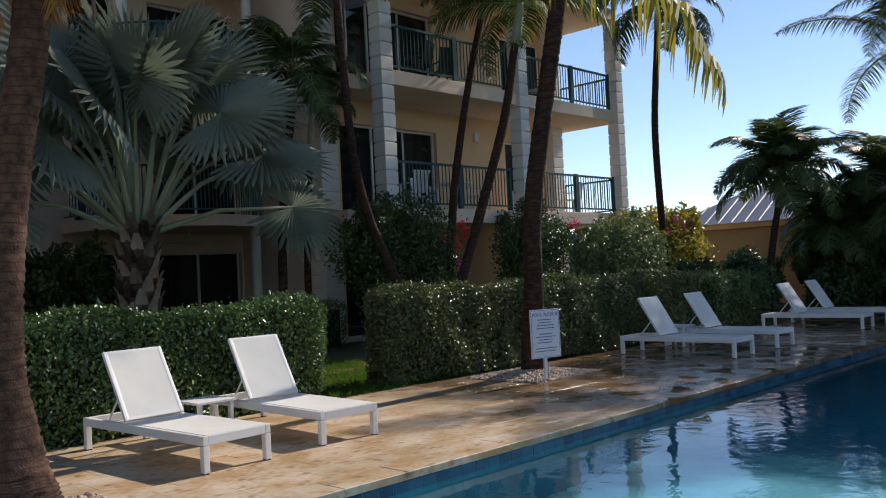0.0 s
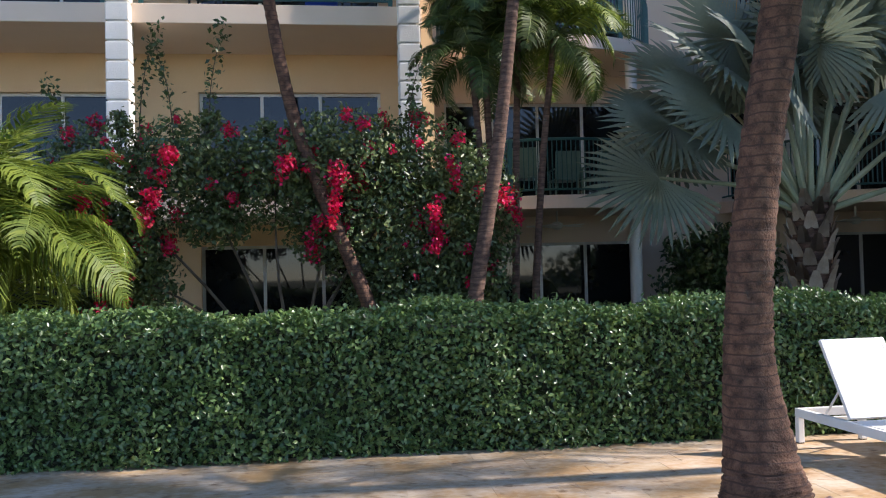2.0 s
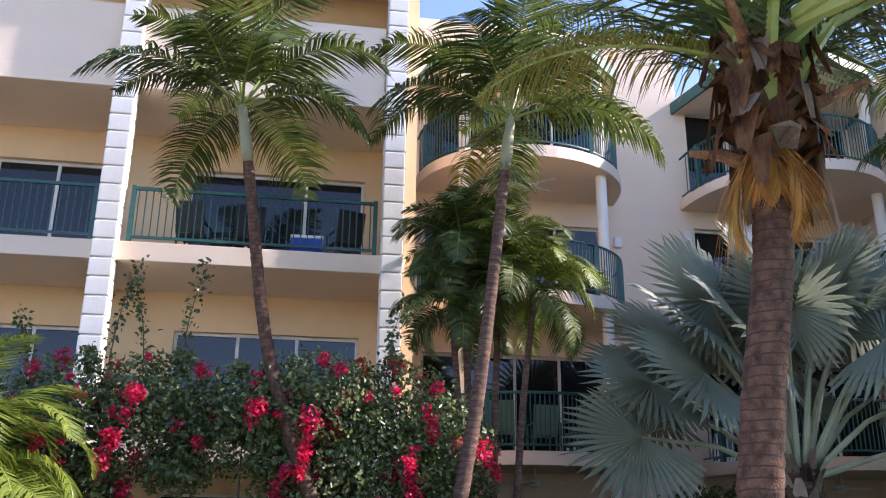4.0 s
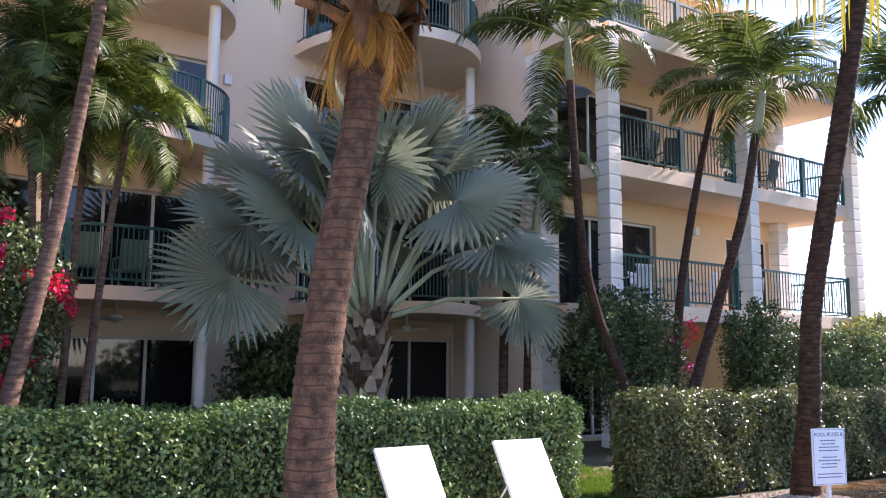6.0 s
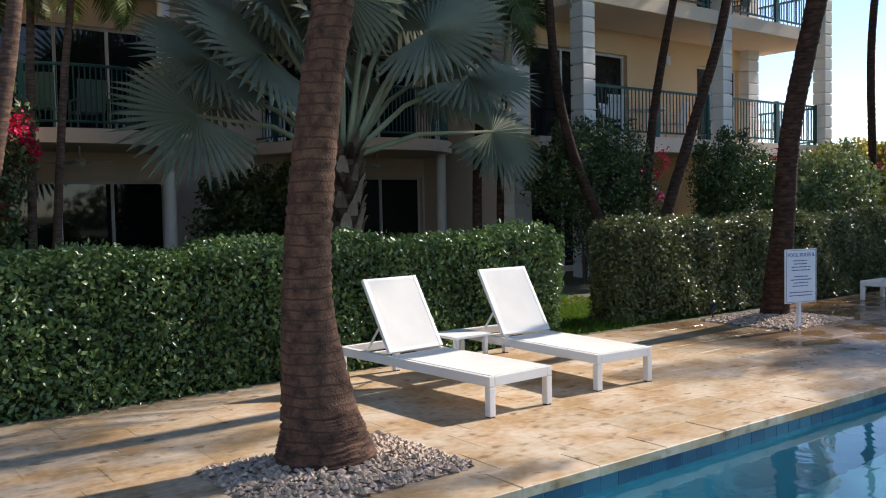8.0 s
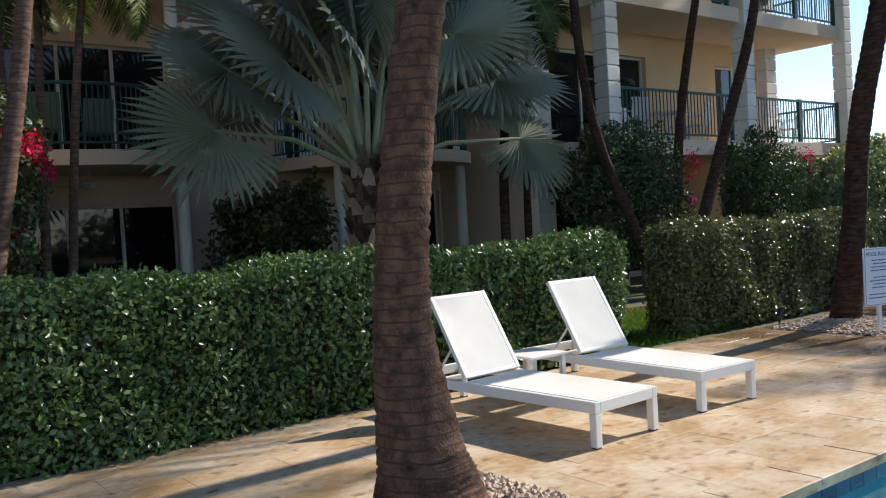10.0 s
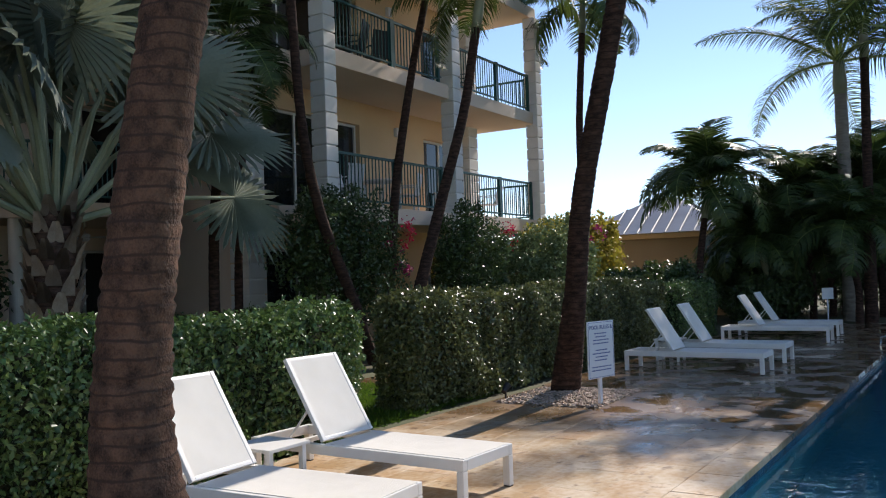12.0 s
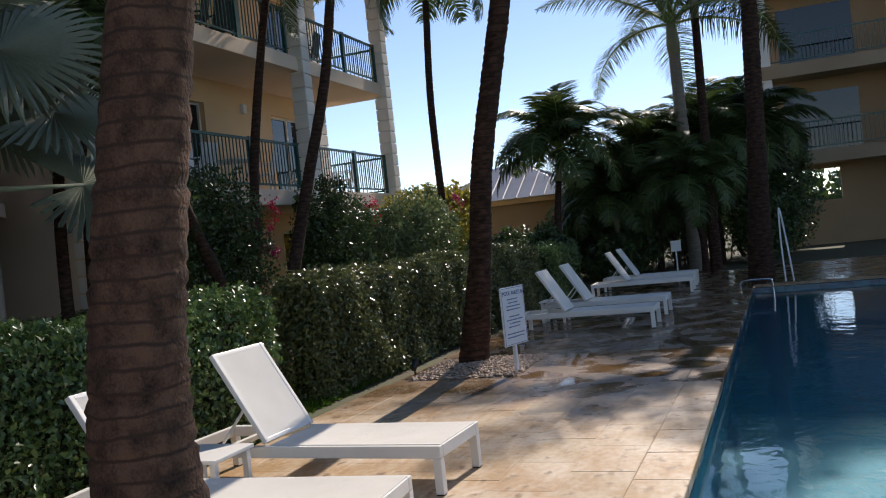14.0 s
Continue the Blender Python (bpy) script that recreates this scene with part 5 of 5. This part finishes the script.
# ---- pavilion ----
pav = thing("pavilion", (25.0, 5.9, 0), "tan garden pavilion with a ribbed metal hip roof", "pavilion")
part("wall", boxes((-1.7, -1.5, -2.1, 2.1, 0, 2.42), (1.5, 1.7, -2.1, 2.1, 0, 2.42), (-1.5, 1.5, -2.1, -1.9, 0, 2.42), (-1.5, 1.5, 1.9, 2.1, 0, 2.42)), TAN, pav)
for x in (-1.75, 1.75):
    for y in (-2.1, 2.1):
        part("pillar", boxes((x - 0.2, x + 0.2, y - 0.2, y + 0.2, 0, 2.42), bevel=0.01), TAN, pav)
part("beam", boxes((-1.97, 1.97, -2.32, -1.9, 2.424, 2.6), (-1.97, 1.97, 1.9, 2.32, 2.424, 2.6), (-1.97, -1.55, -1.896, 1.896, 2.424, 2.6), (1.55, 1.97, -1.896, 1.896, 2.424, 2.6)), CREAM, pav)
bm = bmesh.new()
ex, ey, ez, az_ = 2.35, 2.65, 2.58, 3.85
ev = [bm.verts.new(p) for p in ((-ex, -ey, ez), (ex, -ey, ez), (ex, ey, ez), (-ex, ey, ez))]
rv = [bm.verts.new((0, -0.35, az_)), bm.verts.new((0, 0.35, az_))]
for f in ((ev[0], ev[1], rv[0]), (ev[1], ev[2], rv[1], rv[0]), (ev[2], ev[3], rv[1]), (ev[3], ev[0], rv[0], rv[1]), tuple(ev[::-1])):
    bm.faces.new(f)
bmesh.ops.recalc_face_normals(bm, faces=bm.faces[:])
roof = part("roof", bm, ROOF_METAL, pav)
for i in range(12):
    y = -ey + 0.2 + i * (2 * ey - 0.4) / 11
    for sx in (-1, 1):
        k = max(0.0, (abs(y) - 0.35) / (ey - 0.35))
        bm = bmesh.new()
        tube(bm, [(sx * ex, y, ez + 0.02), (sx * ex * k, y if k == 0 else y, ez + (az_ - ez) * (1 - k) + 0.02)], 0.022, 4)
        part("roof_rib", bm, ROOF_METAL, roof)
for i in range(10):
    x = -ex + 0.2 + i * (2 * ex - 0.4) / 9
    k = abs(x) / ex
    for sy in (-1, 1):
        bm = bmesh.new()
        tube(bm, [(x, sy * ey, ez + 0.02), (x, sy * (0.35 + (ey - 0.35) * k), ez + (az_ - ez) * (1 - k) + 0.02)], 0.022, 4)
        part("roof_rib", bm, ROOF_METAL, roof)

# ---- building beyond the pool's far end ----
far_b = thing("far_building", (29.0, -9.0, 0), "brown shaded apartment block beyond the pool with balconies, unseen top storeys added to cast shade", "building")
X0 = -1.0
# top storeys and roof are out of view, added to shade pool and deck
part("wall", boxes((X0 + 1.6, X0 + 1.9, -9, 6.7, 2.6, 15.5), (X0 + 1.6, X0 + 1.9, -9, 4.4, -0.05, 2.598), (X0 + 1.6, X0 + 1.9, 6.3, 6.7, -0.05, 2.598), (X0 + 1.6, X0 + 1.9, 4.4, 6.3, -0.05, 1.5)), FAR_WALL, far_b)
for z in (2.75, 5.75, 8.75, 11.75):
    part("balcony_slab", boxes((X0, X0 + 1.596, -9, 6.9, z, z + 0.45)), TAN, far_b)
for y in (6.6, 2.4, -2, -6.4):
    part("column", boxes((X0 + 0.05, X0 + 0.5, y - 0.25, y + 0.25, -0.05, 2.748), (X0 + 0.05, X0 + 0.5, y - 0.25, y + 0.25, 3.202, 5.748), (X0 + 0.05, X0 + 0.5, y - 0.25, y + 0.25, 6.202, 8.748), (X0 + 0.05, X0 + 0.5, y - 0.25, y + 0.25, 9.202, 11.748), (X0 + 0.05, X0 + 0.5, y - 0.25, y + 0.25, 12.202, 15.498)), WHITE_STONE, far_b)
for z in (3.2, 6.2, 9.2):
    for y in (3.6, -0.6, -5.0):
        part("window", boxes((X0 + 1.55, X0 + 1.597, y, y + 2.4, z + 0.02, z + 2.1)), GLASS, far_b)
    for y in (2.65, -1.75, -6.15):
        part("railing", boxes((X0 + 0.2, X0 + 0.24, y, y + 3.7, z + 0.95, z + 1.0), (X0 + 0.2, X0 + 0.24, y, y + 3.7, z + 0.1, z + 0.14), *[(X0 + 0.21, X0 + 0.23, y + k * 0.14, y + k * 0.14 + 0.018, z + 0.14, z + 0.95) for k in range(27)]), GREEN_RAIL, far_b)
part("roof", boxes((X0 - 0.3, X0 + 8, -9.3, 7.2, 15.5, 15.8)), TAN, far_b)

# ---- pool fittings ----
rail = thing("pool_handrail", (13.4, -1.62, 0), "bent steel handrail at the pool's edge", "handrail")
bm = bmesh.new()
tube(bm, curve_points([(0, 0.25, -0.02), (0, 0.22, 0.12), (0, 0.12, 0.17), (0, -0.25, 0.17), (0, -0.32, 0.08), (0, -0.33, -0.6)], 24), 0.02, 8)
part("rail", bm, STEEL, rail)
rod = thing("pool_ladder_rail", (14.8, -2.2, 0), "slender white rail standing at the pool's far end", "handrail")
bm = bmesh.new()
tube(bm, curve_points([(0, 0.0, -0.02), (0.02, 0.02, 0.8), (0.0, 0.0, 1.45), (0.02, -0.08, 0.8), (0, -0.15, -0.02)], 24), 0.017, 8)
part("rail", bm, SIGN_WHITE, rod)

# ---- balcony furniture ----
def patio_chair(at, rz, label="dark metal patio chair on a balcony", paint=None):
    paint = paint or BLACK
    t = thing("patio_chair", at, label, "chair", "patio chairs", rz=rz)
    part("seat", boxes((-0.25, 0.25, -0.25, 0.25, 0.40, 0.43), bevel=0.01), paint, t)
    b = part("backrest", boxes((-0.25, 0.25, 0, 0.025, 0, 0.55), bevel=0.01), paint, t)
    b.matrix_basis = pose(0, 0.24, 0.43, -12, 0, 0)
    for x in (-0.24, 0.21):
        for y in (-0.24, 0.21):
            part("leg", boxes((x, x + 0.03, y, y + 0.03, 0, 0.398)), paint, t)
        part("armrest", boxes((x, x + 0.035, -0.24, 0.24, 0.62, 0.645), (x, x + 0.03, -0.24, -0.21, 0.432, 0.618)), paint, t)
    return t


def plastic_chair(at, rz):
    t = thing("plastic_chair", at, "white plastic garden chair on a balcony", "chair", "white balcony chairs", rz=rz)
    part("seat", boxes((-0.24, 0.24, -0.24, 0.22, 0.40, 0.425), bevel=0.01), SIGN_WHITE, t)
    b = part("backrest", boxes((-0.25, 0.25, -0.003, 0.023, 0.44, 0.5), bevel=0.006), SIGN_WHITE, t)
    for k in range(5):
        part("slat", boxes((-0.22 + k * 0.09, -0.15 + k * 0.09, 0, 0.02, 0, 0.438)), SIGN_WHITE, b)
    b.matrix_basis = pose(0, 0.22, 0.42, -12, 0, 0)
    for x in (-0.24, 0.2):
        part("armrest", boxes((x, x + 0.045, -0.24, 0.24, 0.62, 0.64)), SIGN_WHITE, t)
        for y in (-0.24, 0.19):
            part("leg", boxes((x, x + 0.04, y, y + 0.04, 0, 0.618 if y < 0 else 0.398)), SIGN_WHITE, t)
    return t


wchair = plastic_chair((10.6, 8.2, LEVELS[0]), 170)
for x, y, r in ((11.7, 8.9, 20), (13.0, 8.3, 200), (15.0, 8.4, 160), (17.0, 8.3, 190)):
    copy_thing(wchair, pose(x, y, LEVELS[0], 0, 0, r))
parasol = thing("parasol", (9.2, 8.75, LEVELS[1]), "pale blue folded-out parasol on a balcony", "parasol")
bm = bmesh.new()
tube(bm, [(0, 0, 0), (0, 0, 0.04), (0, 0, 0.06), (0, 0, 1.95)], [0.2, 0.2, 0.02, 0.02], 12)
part("pole", bm, ALU, parasol)
bm = bmesh.new()
rim = [bm.verts.new((0.5 * math.cos(k * math.tau / 8), 0.5 * math.sin(k * math.tau / 8), 1.72)) for k in range(8)]
peak = bm.verts.new((0, 0, 1.98))
for k in range(8):
    bm.faces.new((rim[k], rim[(k + 1) % 8], peak))
bmesh.ops.solidify(bm, geom=bm.faces[:], thickness=0.01)
part("canopy", bm, PARASOL, parasol)
chair = patio_chair((11.0, 8.3, LEVELS[1]), 200)
for x, y, z, turn in ((12.0, 8.4, LEVELS[1], 160), (15.6, 8.3, LEVELS[1], 190), (-6.1, 9.9, F_LEVELS[1], 170), (-5.2, 9.95, F_LEVELS[1], 190), (-3.5, 9.9, F_LEVELS[1], 200)):
    copy_thing(chair, pose(x, y, z, 0, 0, turn))
sage = patio_chair((-0.35, 11.15, A_LEVELS[0]), 165, "pale green sling chair on a curved balcony", SAGE)
for x, y, turn in ((1.15, 11.2, 205), (0.55, 11.6, 180)):
    copy_thing(sage, pose(x, y, A_LEVELS[0], 0, 0, turn))
ptable = thing("patio_table", (12.3, 8.5, LEVELS[0]), "white round patio table on a balcony", "table")
bm = bmesh.new()
tube(bm, [(0, 0, 0.70), (0, 0, 0.73)], 0.45, 24)
part("tabletop", bm, LOUNGE_FRAME, ptable)
bm = bmesh.new()
tube(bm, [(0, 0, 0), (0, 0, 0.02), (0, 0, 0.04), (0, 0, 0.7)], [0.25, 0.24, 0.03, 0.03], 12)
part("pedestal", bm, LOUNGE_FRAME, ptable)
cool = thing("cool_box", (-4.15, 9.4, F_LEVELS[1]), "blue cool box with a white lid on a balcony", "cool box")
part("body", boxes((-0.27, 0.27, -0.18, 0.18, 0, 0.30), bevel=0.02), COOLER_BLUE, cool)
part("lid", boxes((-0.28, 0.28, -0.19, 0.19, 0.302, 0.36), bevel=0.02), SIGN_WHITE, cool)
for x, y, z in ((2.6, A_WALL - 0.1, 7.55), (2.6, A_WALL - 0.1, 4.6), (4.25, A_WALL - 0.1, 7.8), (14.2, B_WALL - 0.1, 5.0), (14.0, B_WALL - 0.1, 8.0)):
    tagged(part("wall_light", boxes((x - 0.08, x + 0.08, y, y + 0.098, z, z + 0.22), bevel=0.01), SIGN_WHITE), "small white box light on the stucco wall", "wall light", "wall lights")

def ceiling_fan(at):
    t = thing("ceiling_fan", at, "pale ceiling fan under a balcony slab", "ceiling fan", "ceiling fans")
    bm = bmesh.new()
    tube(bm, [(0, 0, 0), (0, 0, -0.22)], 0.02, 8)
    part("rod", bm, ALU, t)
    bm = bmesh.new()
    tube(bm, [(0, 0, -0.2), (0, 0, -0.24), (0, 0, -0.32), (0, 0, -0.35)], [0.05, 0.11, 0.1, 0.04], 14)
    part("motor", bm, ALU, t)
    for k in range(5):
        b = part("blade", boxes((0.12, 0.58, -0.065, 0.065, -0.285, -0.275), bevel=0.003), ALU, t)
        b.matrix_basis = Matrix.Rotation(radians(72 * k + 20), 4, "Z") @ Matrix.Rotation(radians(8), 4, "X")
    return t


fan = ceiling_fan((0.2, 10.9, A_LEVELS[0] - 0.24))
for x, y, z in ((0.2, 10.9, A_LEVELS[1] - 0.24), (0.2, 10.9, A_LEVELS[2] - 0.24), (6.3, 10.9, A_LEVELS[0] - 0.24), (6.3, 10.9, A_LEVELS[1] - 0.24)):
    copy_thing(fan, pose(x, y, z, 0, 0, 30 * x))

# ---- gravel beds and lawn ----
def stones(name, x0, x1, y0, y1, count, seed, label, m=None):
    rng = np.random.default_rng(seed)
    t = thing(name, ((x0 + x1) / 2, (y0 + y1) / 2, 0), label, "gravel bed", "gravel beds")
    unit = np.array([(1, 0, 0), (-1, 0, 0), (0, 1, 0), (0, -1, 0), (0, 0, 1), (0, 0, -1)], float)
    tris = np.array([(0, 2, 4), (2, 1, 4), (1, 3, 4), (3, 0, 4), (2, 0, 5), (1, 2, 5), (3, 1, 5), (0, 3, 5)])
    V, F = [], []
    for k in range(count):
        u, v = rng.uniform(-0.5, 0.5, 2)
        s = rng.uniform(0.012, 0.032)
        a = rng.uniform(0, math.tau)
        R = np.array([[math.cos(a), -math.sin(a), 0], [math.sin(a), math.cos(a), 0], [0, 0, 1]])
        mound = 0.05 * max(0, 1 - (2 * u) ** 2) * max(0, 1 - (2 * v) ** 2)
        c = np.array([u * (x1 - x0), v * (y1 - y0), rng.uniform(0.0, 0.022) + mound])
        V.append((unit * s * rng.uniform(0.6, 1.3, (6, 1)) * (1.2, 0.9, 0.6)) @ R.T + c)
        F.append(tris + 6 * k)
    me = bpy.data.meshes.new("gravel")
    me.from_pydata(np.concatenate(V).tolist(), [], np.concatenate(F).tolist())
    me.materials.append(GRAVEL)
    ob = mesh_part("gravel", me, t)
    ob["kind"] = "stuff"
    W, D = x1 - x0, y1 - y0
    bm = bmesh.new()
    bmesh.ops.create_grid(bm, x_segments=14, y_segments=14, size=0.5)
    for v in bm.verts:
        u, w = v.co.x, v.co.y
        v.co = Vector((u * W, w * D, 0.0 + 0.05 * max(0, 1 - (2 * u) ** 2) * max(0, 1 - (2 * w) ** 2)))
    part("bed", bm, GRAVEL, t)
    return t


stones("gravel_bed", -2.13, -0.83, -0.84, 0.17, 2600, 51, "pale pea gravel bed round the palm's foot")
stones("gravel_bed", 5.25, 6.65, 0.72, 1.98, 2400, 52, "pale pea gravel bed with a sign and a palm")
rng = np.random.default_rng(71)
k = 22000
P = np.stack([rng.uniform(2.9, 6.4, k), 2.5 + 4.0 * rng.random(k) ** 1.3, np.full(k, -0.045)], 1)
tagged(mesh_part("grass", leaf_mesh("grass", P, np.tile((0.9, 0.0, 0.1), (k, 1)), 0.10, 0.008, GRASS, rng, spread=0.25)), "sunlit strip of green lawn between the hedges", "grass", kind="stuff")
tagged(part("garden_path", boxes((2.5, 9, 4.6, 5.1, -0.06, -0.02), bevel=0.006), TRAVERTINE), "narrow stone path behind the hedges", "path", kind="structure")

# ---- coping, waterline tiles and terrace pavers ----
coping = thing("coping", (0, 0, 0), "travertine coping stones round the pool", "coping", kind="structure")
coping.matrix_basis = M_POOL


def piece_mesh(name, w, d, h, mat, chamfer=0.006):
    """A slab from the origin with a worn top edge."""
    bm = bmesh.new()
    lo = [bm.verts.new(p) for p in ((0, 0, -h), (w, 0, -h), (w, d, -h), (0, d, -h))]
    mi = [bm.verts.new(p) for p in ((0, 0, -chamfer), (w, 0, -chamfer), (w, d, -chamfer), (0, d, -chamfer))]
    c = chamfer
    hi = [bm.verts.new(p) for p in ((c, c, 0), (w - c, c, 0), (w - c, d - c, 0), (c, d - c, 0))]
    for a, b in ((lo, mi), (mi, hi)):
        for i in range(4):
            j = (i + 1) % 4
            bm.faces.new((a[i], a[j], b[j], b[i]))
    bm.faces.new(hi)
    me = bpy.data.meshes.new(name)
    bm.to_mesh(me)
    bm.free()
    me.materials.append(mat)
    return me


rng = random.Random(8)
cop = piece_mesh("coping_stone", 0.597, 0.33, 0.06, TRAVERTINE, 0.005)
n = int((POOL_X1 - POOL_X0 + 0.7) / 0.6)
for i in range(n):
    x = POOL_X0 - 0.33 + i * 0.6
    mesh_part("coping_stone", cop, coping, Matrix.Translation((x, -0.03, rng.uniform(-0.0008, 0.0008) + 0.001)))
    mesh_part("coping_stone", cop, coping, Matrix.Translation((x, -POOL_W - 0.30, 0.001)))
for i in range(int(POOL_W / 0.6)):
    for x in (POOL_X0 + 0.03, POOL_X1 + 0.30):
        mesh_part("coping_stone", cop, coping, Matrix.Translation((x, -0.04 - (i + 1) * 0.6, 0.001)) @ Matrix.Rotation(radians(90), 4, "Z"))
band = thing("waterline_tiles", (0, 0, 0), "band of glossy blue waterline tiles", "tiles", kind="structure")
band.matrix_basis = M_POOL
tl = piece_mesh("tile", 0.146, 0.146, 0.012, POOL_TILE, 0.004)
for i in range(int((POOL_X1 - POOL_X0) / 0.15)):
    mesh_part("tile", tl, band, Matrix.Translation((POOL_X0 + i * 0.15, -0.004, -0.215)) @ Matrix.Rotation(radians(90), 4, "X"))
for i in range(int(POOL_W / 0.15)):
    mesh_part("tile", tl, band, Matrix.Translation((POOL_X1 - 0.004, -i * 0.15 - 0.005, -0.215)) @ Matrix.Rotation(radians(-90), 4, "Z") @ Matrix.Rotation(radians(90), 4, "X"))

terrace = thing("terrace", (0, 0, 0), "travertine paved pool terrace, washed wet at the far stretch", "paving", kind="structure")
terrace.matrix_basis = M_POOL
TW, TD = 0.61, 0.405
full = piece_mesh("paver", TW - 0.003, TD - 0.003, 0.04, TRAVERTINE, 0.0015)
beds = [(-2.13, -0.83, -0.84, 0.17), (5.25, 6.65, 0.72, 1.98)]
rest_v, rest_f = [], []
back = 3.5
placed = 0


def paver(x, y, w, d):
    global placed
    c = M_POOL @ Vector((x + w / 2, y + d / 2, 0))
    for a, b, e, f in beds:
        if a - 0.12 < c.x < b + 0.12 and e - 0.08 < c.y < f + 0.08:
            return
    if abs(w - TW) < 0.01 and abs(d - TD) < 0.01 and -4.2 < x < 11 and y > 0 and placed < 296:
        placed += 1
        mesh_part("paver", full, terrace, Matrix.Translation((x, y, rng.uniform(-0.0006, 0.0006))))
        return
    k = len(rest_v)
    w, d = w - 0.003, d - 0.003
    rest_v.extend([(x, y, -0.04), (x + w, y, -0.04), (x + w, y + d, -0.04), (x, y + d, -0.04), (x, y, 0), (x + w, y, 0), (x + w, y + d, 0), (x, y + d, 0)])
    rest_f.extend([(k + 4, k + 5, k + 6, k + 7), (k, k + 1, k + 5, k + 4), (k + 1, k + 2, k + 6, k + 5), (k + 2, k + 3, k + 7, k + 6), (k + 3, k, k + 4, k + 7)])


# strips of varying depth with staggered joints
y, row = 0.306, 0
while y < back:
    x = -16 + (row % 3) * 0.21
    while x < 19:
        w = TW
        paver(x, y, w, TD)
        x += TW
    y += TD
    row += 1
for j in range(24):
    y = 0.306 - (j + 1) * TD
    x = POOL_X0 - 0.31 - TW - (j % 3) * 0.0
    while x > -12:
        paver(x, y, TW, TD)
        x -= TW
    x = POOL_X1 + 0.31
    while x < 20:
        paver(x, y, TW, TD)
        x += TW
part("mortar_bed", boxes((-16, 19.2, 0.301, back, -0.045, -0.0018), (-13, POOL_X0 - 0.312, -9.5, 0.3, -0.045, -0.0018), (POOL_X1 + 0.312, 20.2, -9.5, 0.3, -0.045, -0.0018)), TRAVERTINE, terrace)
me = bpy.data.meshes.new("paver_field")
me.from_pydata(rest_v, [], rest_f)
me.materials.append(TRAVERTINE)
mesh_part("paver_field", me, terrace)["kind"] = "stuff"
